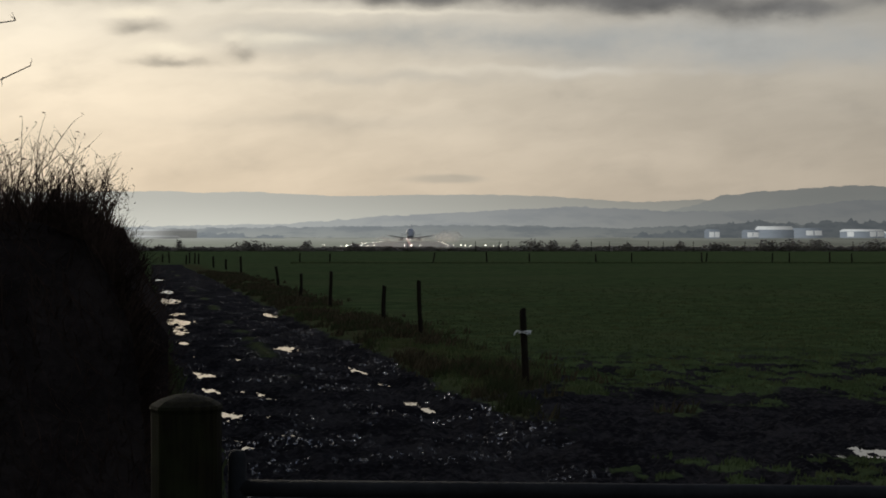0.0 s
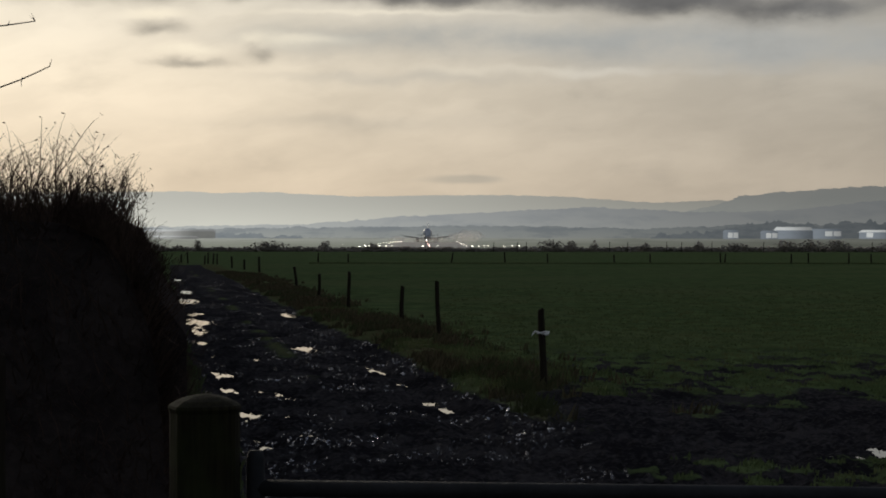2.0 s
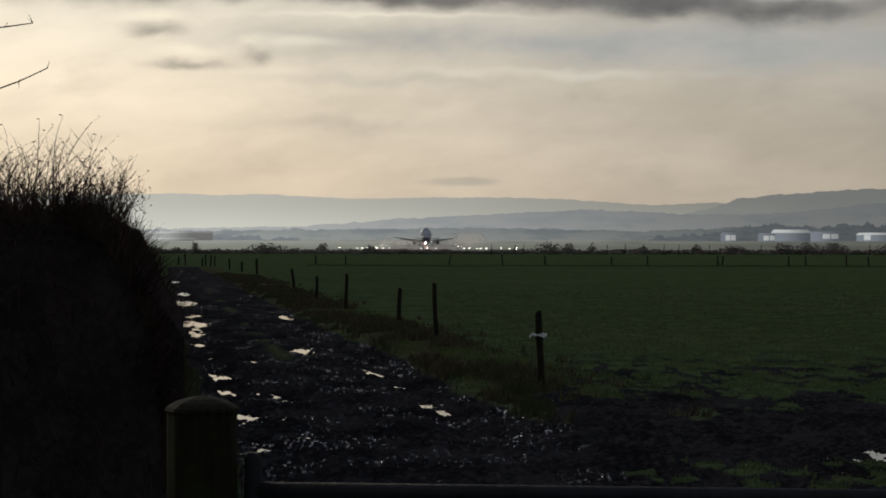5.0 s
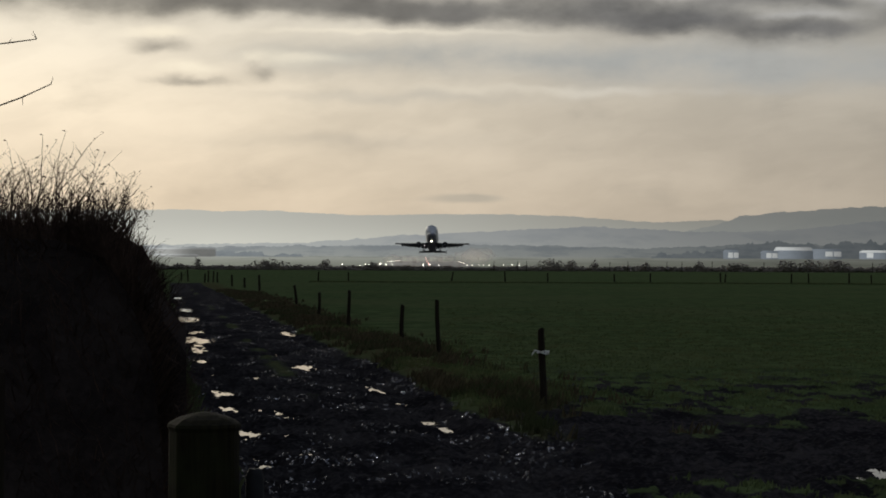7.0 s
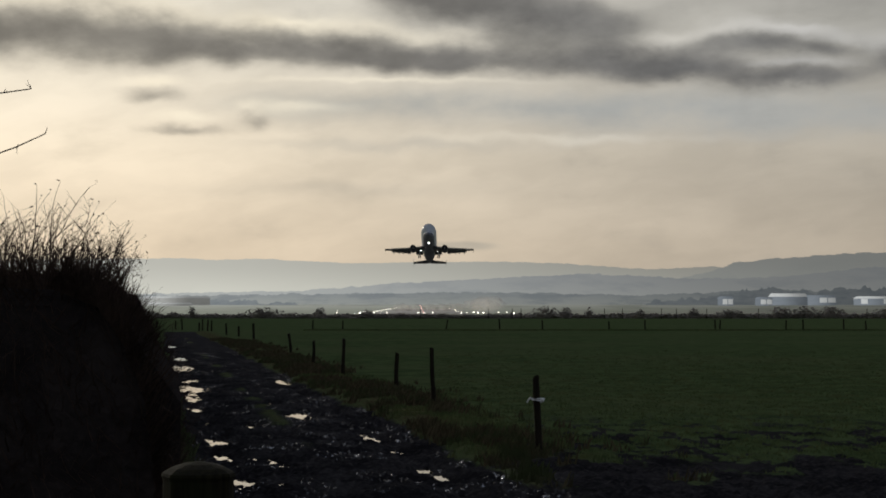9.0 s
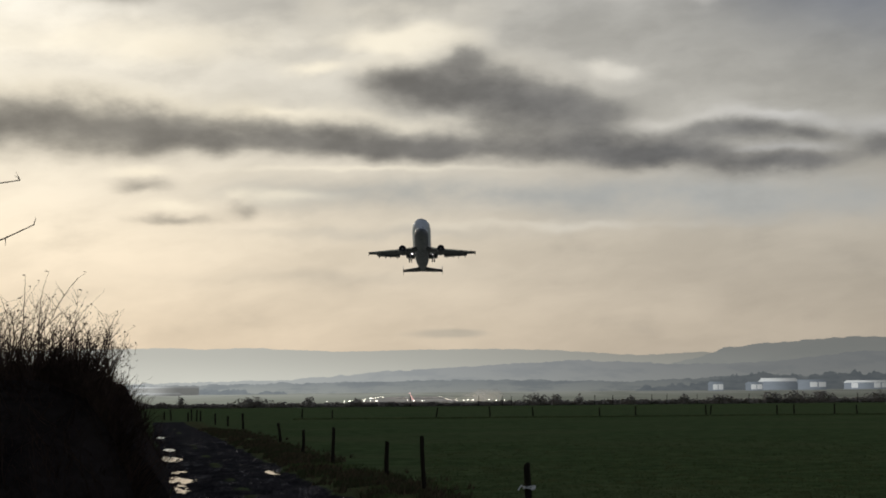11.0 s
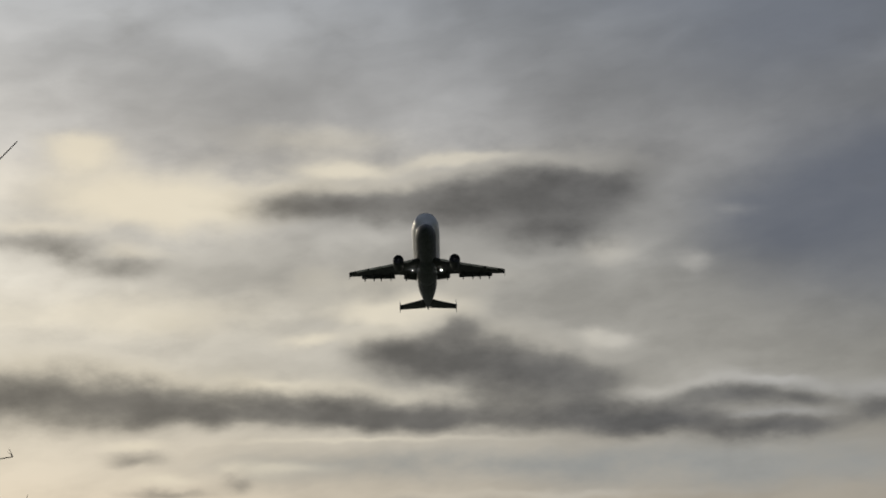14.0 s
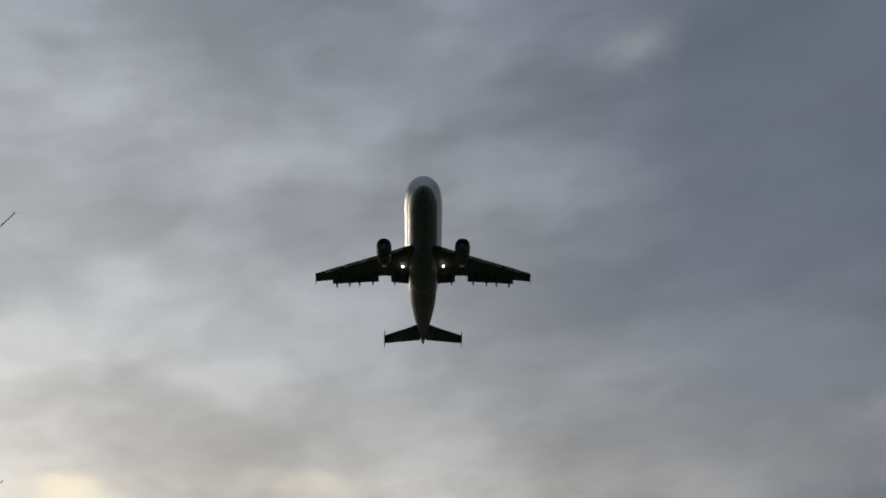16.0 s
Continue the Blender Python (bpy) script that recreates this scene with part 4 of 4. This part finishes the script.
# ---- bare tree beside the hedge, whose twigs hang into view ----
def build_tree():
    rng = np.random.default_rng(19)
    ob = thing("tree", "bare winter tree with knobbly twigs beyond the hedge", "tree")
    x, y = -4.0, 10.4
    trunk = [(x, y, -0.2), (x + 0.03, y, 1.0), (x - 0.05, y + 0.05, 2.4), (x + 0.02, y, 4.2), (x + 0.1, y - 0.05, 6.2), (x + 0.05, y, 8.4)]
    part("trunk", tube(trunk, [0.16, 0.13, 0.11, 0.085, 0.055, 0.02], 10), BARK, ob, smooth=True)
    # limbs: foot height, tip azimuth and elevation as seen from the gate
    tips = ((2.0, -13.68, 5.85), (2.8, -14.15, 7.3), (4.0, -14.4, 17.6), (5.2, -15.05, 26.3), (6.0, -16.5, 31.0))
    for n, (z0, az, el) in enumerate(tips):
        d = 10.1
        tip = Vector((d * math.tan(radians(az)), d, EYE + d / math.cos(radians(az)) * math.tan(radians(el))))
        foot = Vector((x, y, z0))
        sag = (0.10, 0.03, -0.06, 0.1)[n % 4]
        pts = []
        for k in range(9):
            s = k / 8
            p = foot.lerp(tip, s) + Vector((0, 0, sag * math.sin(math.pi * s))) + Vector(rng.normal(0, 0.012, 3))
            pts.append(p)
        pts[-1] = tip
        limb = part("limb", tube(pts, [0.008 * (1 - s / 8) + 0.0032 for s in range(9)], 6), BARK, ob, smooth=True)
        bits = []
        for k in range(6):
            q = int(rng.integers(4, 9))
            bits.append((shoot(rng, pts[q], (rng.normal(-0.1, 0.35), rng.normal(0, 0.6), rng.normal(0.3, 0.4)), rng.uniform(0.03, 0.08), 0.3, 3), 0.0035))
        tagged(part("twig_spray", twig_mesh(bits, 4), BARK, limb), kind="stuff")
    other = []
    for k in range(90):
        z0 = rng.uniform(3.0, 8.0)
        q = rng.uniform(0.9, 5.4)
        way = (math.cos(q + 1.4) * 0.8 - 0.5, math.sin(q + 1.4) * 0.8, 0.7)
        other.append((shoot(rng, (x, y, z0), way, rng.uniform(0.6, 1.5), 0.2, 7), 0.018))
    part("crown", twig_mesh(other, 4), BARK, ob, "open crown of bare branches")


build_tree()


# ---- rough grass ----
def tufts(name, spots, seed, mat, height, label):
    rng = np.random.default_rng(seed)
    verts, faces = [], []
    zs = ground_height(spots[:, 0], spots[:, 1])
    for (x, y), z in zip(spots, zs):
        for _ in range(6):
            q, h = rng.uniform(0, 6.28), height * rng.uniform(0.3, 1.1)
            lean = rng.uniform(0.1, 0.7) * h
            w = 0.006 + 0.0004 * y
            bx, by = x + rng.normal(0, 0.05), y + rng.normal(0, 0.05)
            k = len(verts)
            verts += [(bx - w, by, z - 0.02), (bx + w, by, z - 0.02), (bx + lean * 0.5 * math.cos(q), by + lean * 0.5 * math.sin(q), z + h * 0.7),
                      (bx + lean * math.cos(q), by + lean * math.sin(q), z + h)]
            faces += [(k, k + 1, k + 2), (k + 1, k + 3, k + 2)]
    tagged(put(name, (verts, faces), mat), label, "grass", kind="stuff")


def build_grass():
    rng = np.random.default_rng(33)
    y = 16 + rng.uniform(0, 1, 7000) ** 1.7 * 90
    edge = (rut_left(y) + rut_right(y)) / 2 + 2.5
    x = edge + rng.normal(0, 0.6, len(y))
    keep = (lane_masks(x, y)[0] < 0.5) & (fbm(x * 1.3, y * 0.45, 3, 91) > 0.46)
    tufts("verge_grass", np.stack([x, y], 1)[keep], 1, DEAD_GRASS, 0.15, "rank brown dead grass along the fence line")
    y = 11.0 + rng.uniform(0, 1, 18000) ** 1.6 * 70
    x = rng.uniform(-0.05, 1, len(y)) * (0.3 * y)
    keep = (lane_masks(x, y)[0] < 0.4) & (rng.uniform(0, 1, len(y)) > (y - 25) / 55) & (x > (rut_left(y) + rut_right(y)) / 2 + 1.9)
    tufts("field_grass", np.stack([x, y], 1)[keep], 2, GRASS, 0.04, "short grazed green pasture grass")
    # tufts added to draw the dark line along the cross fence
    y = 157 + rng.normal(0, 0.8, 2600)
    x = rng.uniform(-14, 48, len(y))
    tufts("dark_line_tufts", np.stack([x, y], 1), 4, GRASS, 0.16, "grass tufts added as the dark line under the far cross fence")
    y = 15.5 + rng.uniform(0, 1, 2600) ** 1.4 * 30
    x = (rut_left(y) + rut_right(y)) / 2 + 2.7 + rng.normal(0, 0.6, len(y))
    keep = (lane_masks(x, y)[0] < 0.5) & (fbm(x * 1.1, y * 0.5, 3, 17) > 0.5)
    tufts("verge_green_grass", np.stack([x, y], 1)[keep], 5, GRASS, 0.09, "rough green grass among the fence posts")
    y = 11 + rng.uniform(0, 1, 2600) ** 1.5 * 60
    x = hedge_face(y) + rng.normal(0.12, 0.14, len(y))
    tufts("hedge_bottom_grass", np.stack([x, y], 1), 3, GRASS, 0.14, "dark rough grass under the hedge")


build_grass()


# ---- the aircraft: an outsize cargo jet with a bulging upper hull ----
def section(r1, z1, r2, z2, s, count=48):
    """The outline of a lower and an upper round hull run together, at a place along the hull."""
    lo, hi = max(z1 - r1, z2 - r2), min(z1 + r1, z2 + r2)
    c = (lo + hi) / 2 if r2 > 0 else z1
    ring = []
    for k in range(count):
        q = 2 * math.pi * k / count
        dx, dz = math.sin(q), math.cos(q)
        best = 0.0
        for r, z in ((r1, z1), (r2, z2)):
            if r <= 0 or abs(c - z) > r:
                continue
            b = dz * (c - z)
            best = max(best, -b + math.sqrt(max(0.0, b * b - (c - z) ** 2 + r * r)))
        ring.append((dx * best, s - 25, c + dz * best))
    return ring


LOWER = ((0, 0.06, -0.95), (0.3, 0.55, -0.92), (1.0, 1.15, -0.8), (2.5, 1.95, -0.5), (4.5, 2.5, -0.22), (7, 2.82, 0), (33, 2.82, 0), (37, 2.72, 0.15), (41, 2.4, 0.5), (46, 1.8, 1.0),
         (51, 1.05, 1.5), (55, 0.5, 1.75), (56.1, 0.15, 1.8))
UPPER = ((0, 0, 0.4), (2.8, 0.02, 1.0), (3.0, 1.2, 1.7), (3.5, 2.0, 2.3), (4.3, 2.7, 2.75), (5.6, 3.25, 3.05), (8, 3.65, 3.25), (11, 3.82, 3.3), (31, 3.82, 3.3), (34, 3.55, 3.1), (37, 3.05, 2.85),
         (41, 2.55, 2.6), (46, 2.0, 2.35), (50, 1.45, 2.2), (53, 0.85, 2.0), (55, 0.3, 1.85), (56.1, 0.05, 1.8))


def hull_ring(s, grow=0.0):
    r1, z1 = (float(np.interp(s, [p[0] for p in LOWER], [p[i] for p in LOWER])) for i in (1, 2))
    r2, z2 = (float(np.interp(s, [p[0] for p in UPPER], [p[i] for p in UPPER])) for i in (1, 2))
    if s < 2.8:
        r2 = 0.0
    return section(r1 + grow, z1, r2 + (grow if r2 else 0), z2, s)


def aerofoil(x, s, chord, z, thick, twist=0.0, count=12):
    """A wing section at x: s is its leading edge along the hull."""
    up, down = [], []
    for k in range(count + 1):
        u = 0.5 - 0.5 * math.cos(math.pi * k / count)
        t = 5 * thick * (0.2969 * math.sqrt(u) - 0.126 * u - 0.3516 * u ** 2 + 0.2843 * u ** 3 - 0.1036 * u ** 4)
        up.append((x, s - 25 + u * chord, z + (t * 1.1 - u * twist) * chord))
        down.append((x, s - 25 + u * chord, z + (-t * 0.9 - u * twist) * chord))
    return up + down[-2:0:-1]


def wing_line(x):
    """Leading edge, chord and height of the wing at a distance from the hull's middle."""
    xs = (1.5, 2.8, 8.2, 22.4)
    return (float(np.interp(x, xs, (16.6, 17.5, 21.0, 30.5))), float(np.interp(x, xs, (11.3, 10.2, 7.2, 2.8))), float(np.interp(x, xs, (-1.75, -1.65, -1.05, 1.3))))


def build_aircraft():
    jet = thing("cargo_aircraft", "white outsize cargo jet with bulging upper hull taking off", "aircraft")
    stations = [0, 0.1, 0.3, 0.6, 1, 1.6, 2.3, 2.75, 2.85, 3.0, 3.2, 3.4, 3.8, 4.2, 4.8, 5.5, 6.5, 8.0, 9.5, 11, 12.5, 16, 20, 25, 30, 33, 35, 37, 39, 41, 43.5, 46, 48, 50, 52, 54, 55.3, 56.1]
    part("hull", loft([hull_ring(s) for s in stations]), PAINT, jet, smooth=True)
    # flight-deck windows across the low nose
    for side in (-1, 1):
        for k in range(3):
            rows = []
            for s in (1.75 + 0.25 * k, 2.05 + 0.25 * k, 2.35 + 0.25 * k):
                ring = hull_ring(s, 0.015)
                rows.append([ring[(side * j) % 48] for j in range(1 + 3 * k, 4 + 3 * k)])
            part("flight_deck_window", loft(rows, False, False), DARK, jet)
    rows = []
    for s in np.linspace(4.3, 6.0, 6):
        ring = hull_ring(float(s), 0.02)
        w = int(round(3 * math.sin(math.pi * (0.15 + 0.7 * (s - 4.3) / 1.7)))) + 1
        rows.append([ring[int(round(j * w / 3)) % 48] for j in range(-3, 4)])
    part("emblem", loft(rows, False, False), EMBLEM, jet, "dark blue emblem on the brow of the hull")
    # belly fairing between the wings
    fair = []
    for s, r, z in ((17, 0.3, -2.3), (18.5, 1.7, -1.7), (20.5, 2.5, -1.35), (25, 2.75, -1.25), (29, 2.6, -1.3), (31.5, 1.8, -1.6), (33, 0.3, -2.3)):
        fair.append([(1.12 * r * math.cos(q), s - 25, z + 0.78 * r * math.sin(q)) for q in (2 * math.pi * k / 24 for k in range(24))])
    part("belly_fairing", loft(fair), PAINT, jet, smooth=True)
    for side in (-1, 1):
        build_wing(jet, side)
        build_tailplane(jet, side)
        build_engine(jet, side)
    # tall fin
    fin = []
    for z, s, c in ((1.5, 43.0, 10.5), (4.2, 44.6, 9.3), (8.5, 48.6, 6.7), (11.8, 51.8, 4.7), (12.2, 52.6, 3.9)):
        fin.append([(p[2] - z, p[1], z) for p in aerofoil(0, s, c, z, 0.11)])
    part("fin", loft(fin), PAINT, jet, smooth=True)
    part("tail_pipe", tube([(0, 30.9, 1.8), (0, 31.3, 1.82), (0, 31.6, 1.84)], [0.28, 0.22, 0.16], 10), DARK, jet)
    return jet


def ball(radius, place):
    bm = bmesh.new()
    bmesh.ops.create_icosphere(bm, subdivisions=2, radius=radius)
    bmesh.ops.translate(bm, verts=bm.verts, vec=place)
    return bm


def build_wing(jet, side):
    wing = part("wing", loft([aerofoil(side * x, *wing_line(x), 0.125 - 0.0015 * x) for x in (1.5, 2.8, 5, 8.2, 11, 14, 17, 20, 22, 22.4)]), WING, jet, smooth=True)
    part("wing_tip_fence", loft([[(side * 22.42, y, z) for y, z in ((5.6, 1.3), (7.8, 2.1), (8.5, 2.2), (8.5, 0.5), (7.6, 0.35))],
                                 [(side * 22.5, y, z) for y, z in ((5.6, 1.3), (7.8, 2.1), (8.5, 2.2), (8.5, 0.5), (7.6, 0.35))]]), WING, wing)
    for x0, x1 in ((2.9, 6.6), (9.2, 18.9)):
        rings = []
        for x in (x0, (x0 + x1) / 2, x1):
            s, c, z = wing_line(x)
            rings.append(aerofoil(side * x, s + c * 0.88, c * 0.22 + 0.3, z - 0.18, 0.13, 0.28))
        part("flap", loft(rings), WING, wing, smooth=True)
    for x in (4.0, 9.5, 13, 17):
        rings = []
        for xx in (x, x + 3.4):
            s, c, z = wing_line(xx)
            rings.append(aerofoil(side * xx, s - 0.32, 0.75, z - 0.16, 0.16, 0.25 - 0.5 * 0.1))
        part("slat", loft(rings), METAL, wing, smooth=True)
    for x in (5.9, 10.4, 13.2, 15.3, 18.0):
        s, c, z = wing_line(x)
        pts = [(side * x, s + c * 0.62 - 25, z - 0.25), (side * x, s + c * 0.8 - 25, z - 0.5), (side * x, s + c * 1.05 - 25, z - 0.75), (side * x, s + c * 1.05 + 0.9 - 25, z - 0.95), (side * x, s + c * 1.05 + 1.5 - 25, z - 1.0)]
        part("flap_fairing", tube(pts, [0.06, 0.2, 0.24, 0.15, 0.04], 8), WING, wing, smooth=True)
    part("landing_light", ball(0.13, (side * 4.15, -1.5, -2.28)), LAMP, wing, "bright white landing light under the wing root")
    part("light_housing", tube([(side * 4.15, -0.8, -1.9), (side * 4.15, -1.2, -2.12), (side * 4.15, -1.36, -2.19)], [0.09, 0.12, 0.10], 12), DARK, wing)


def build_tailplane(jet, side):
    tail = part("tailplane", loft([aerofoil(side * x, s, c, z, 0.1) for x, s, c, z in ((0.6, 47.8, 6.3, 1.0), (3.0, 49.5, 5.1, 1.1), (8.4, 53.0, 3.0, 1.5))]), WING, jet, smooth=True)
    fin = []
    for z, s, c in ((0.1, 53.8, 2.0), (1.5, 52.9, 3.1), (3.9, 54.3, 1.7)):
        fin.append([(side * 8.45 + p[2] - z, p[1], z) for p in aerofoil(0, s, c, z, 0.09)])
    part("end_fin", loft(fin), PAINT, tail, smooth=True)


def build_engine(jet, side):
    x, z = side * 7.9, -2.75
    fore = -0.2
    outer = ((15.6, 1.16), (15.65, 1.34), (15.95, 1.45), (16.8, 1.53), (18.6, 1.53), (20.2, 1.42), (21.2, 1.22))

    def ring(s, r, count=28):
        return [(x + r * math.sin(q), s + fore - 25, z + r * math.cos(q)) for q in (2 * math.pi * k / count for k in range(count))]
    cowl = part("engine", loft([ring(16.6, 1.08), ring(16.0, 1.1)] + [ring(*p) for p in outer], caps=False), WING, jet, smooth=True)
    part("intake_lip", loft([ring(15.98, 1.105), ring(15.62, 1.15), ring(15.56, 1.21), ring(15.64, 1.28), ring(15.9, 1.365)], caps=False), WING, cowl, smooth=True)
    part("fan", loft([ring(16.55, 1.09), ring(16.6, 1.09)]), DARK, cowl)
    part("spinner", loft([ring(15.9, 0.03), ring(16.1, 0.2), ring(16.35, 0.3), ring(16.56, 0.36)]), METAL, cowl, smooth=True)
    part("core_nozzle", loft([ring(21.0, 1.1), ring(21.4, 0.88), ring(22.0, 0.62), ring(22.6, 0.56)]), METAL, cowl, smooth=True)
    part("tail_cone", loft([ring(22.4, 0.4), ring(23.2, 0.22), ring(23.8, 0.04)]), DARK, cowl, smooth=True)
    s, c, wz = wing_line(7.9)
    side_a = [(x - 0.2, 18.2 - 25, z + 1.3), (x - 0.2, s + 0.4 - 25, wz + 0.05), (x - 0.2, s + c * 0.6 - 25, wz - 0.2), (x - 0.2, 23.4 - 25, z + 0.75), (x - 0.2, 21.2 - 25, z + 0.95)]
    part("pylon", loft([side_a, [(p[0] + 0.4, p[1], p[2]) for p in side_a]]), PAINT, cowl)


def build_main_gear(jet, side):
    """A main leg: its origin is the hinge, from which it swings inwards."""
    leg = part("main_gear", tube([(0, 0, 0.2), (0, 0, -1.2), (0, 0, -2.75)], [0.22, 0.2, 0.15], 10), METAL, jet, smooth=True)
    leg.location = (side * 4.8, 1.0, -1.5)
    part("bogie", box(-0.14, 0.14, -0.8, 0.8, -2.85, -2.6), METAL, leg)
    part("leg_door", box(side * 0.28, side * 0.33, -0.7, 0.7, -1.9, -0.1), PAINT, leg)
    for y in (-0.72, 0.72):
        for x in (-0.48, 0.48):
            rings = [[(x + dx, y + r * math.sin(q), -2.78 + r * math.cos(q)) for q in (2 * math.pi * k / 20 for k in range(20))]
                     for dx, r in ((-0.2, 0.42), (-0.17, 0.58), (0, 0.62), (0.17, 0.58), (0.2, 0.42))]
            wheel = part("wheel", loft(rings), TYRE, leg, smooth=True)
    return leg


def build_nose_gear(jet):
    leg = part("nose_gear", tube([(0, 0, 0.2), (0, 0, -1.0), (0, 0, -2.1)], [0.14, 0.12, 0.1], 10), METAL, jet, smooth=True)
    leg.location = (0, -17.6, -2.35)
    part("nose_light", ball(0.22, (0, -0.2, -0.9)), LAMP, leg, "white taxi light")
    for x in (-0.32, 0.32):
        rings = [[(x + dx, r * math.sin(q), -2.05 + r * math.cos(q)) for q in (2 * math.pi * k / 18 for k in range(18))]
                 for dx, r in ((-0.14, 0.3), (-0.11, 0.47), (0, 0.5), (0.11, 0.47), (0.14, 0.3))]
        part("wheel", loft(rings), TYRE, leg, smooth=True)
    return leg


def build_haze():
    """Faint drifting exhaust haze low over the runway; early on, an added veil."""
    ob = thing("exhaust_haze_and_veil", "thin pale exhaust haze and added veil drifting over the runway", "haze", place=Matrix.Translation((-26, 1600, 3)))
    rng = random.Random(5)
    for k in range(8):
        # a thicker cloud at the windward end, and a thin trail behind it
        mid, back, rise, size = ((9, 0, 4.5, 1.2), (16, 14, 5.5, 1.3), (13, -14, 3.0, 1.1))[k] if k < 3 else (-42 + 9 * (k - 3), rng.uniform(-10, 10), 2.5, 0.8)
        bm = bmesh.new()
        bmesh.ops.create_icosphere(bm, subdivisions=2, radius=1.0)
        sx, sy, sz = size * rng.uniform(7, 9), size * 6, size * rng.uniform(3.5, 4.5)
        for v in bm.verts:
            lump = 1 + 0.4 * (noise.noise(v.co * 1.7 + Vector((k * 5, 0, 0))))
            v.co = Vector((v.co.x * sx * lump, v.co.y * sy * lump, v.co.z * sz * lump))
        puff = part("haze_puff", bm, HAZE, ob, smooth=True)
        puff.location = (mid, back, rise)
        puff.visible_shadow = False
    return ob


aircraft = build_aircraft()
haze = build_haze()
main_gears = [(side, build_main_gear(aircraft, side)) for side in (-1, 1)]
nose_gear = build_nose_gear(aircraft)


def motions():
    def flown(x, y, z, pitch, roll=0.0):
        return pose(x, y, z, -pitch, roll, 0)

    def rolling(t, y, aside=0.2):
        return (t, flown(runway_centre(y) + aside, y, 4.95 + runway_height(y), 0))
    walk(aircraft, [rolling(0.0, 1540), rolling(1.0, 1475), rolling(2.0, 1407), rolling(3.0, 1336), rolling(4.0, 1263, 2.0), rolling(4.6, 1218, 2.2),
                    (5.4, flown(-21.2, 1156, 7.6, 5.5)), (6.3, flown(-19.2, 1083, 10.2, 10.5)), (7.0, flown(-17.8, 1026, 14.2, 13.0)),
                    (7.7, flown(-16.2, 965, 19.4, 15.0)), (8.5, flown(-14.5, 895, 27.6, 16.0)), (11.0, flown(-9.4, 703, 63.8, 15.7)), (12.5, flown(-5.8, 585.7, 89.1, 15.0)),
                    (14.0, flown(-2.4, 470.7, 115.8, 14.2)), (15.0, flown(-0.3, 393, 133.1, 13.2)), (15.5, flown(0.4, 354.3, 142.0, 12.9)), (16.0, flown(0.3, 315.4, 151.9, 12.6))])
    for side, leg in main_gears:
        x, y, z = leg.location
        walk(leg, [(0.0, pose(x, y, z)), (10.9, pose(x, y, z)), (11.6, pose(x, y, z, 0, side * 30, 0)), (12.6, pose(x, y, z + 0.2, 0, side * 85, 0)), (16.0, pose(x, y, z + 0.2, 0, side * 85, 0))])
    # kept before the rolling aircraft at first, a veil added to pale it
    walk(haze, [(0.0, pose(-10, 1470, 3)), (2.0, pose(-9, 1340, 3)), (4.0, pose(-8, 1200, 2.5)), (5.4, pose(-7, 1165, 2)), (6.3, pose(-6, 1150, 2)), (7.5, pose(-2, 1135, 2.2)),
                (9.0, pose(6, 1130, 1.5)), (12.0, pose(14, 1128, -4)), (16.0, pose(20, 1126, -9))])
    x, y, z = nose_gear.location
    walk(nose_gear, [(0.0, pose(x, y, z)), (9.5, pose(x, y, z)), (11.0, pose(x, y, z + 0.3, -80, 0, 0)), (16.0, pose(x, y, z + 0.5, -85, 0, 0))])


motions()
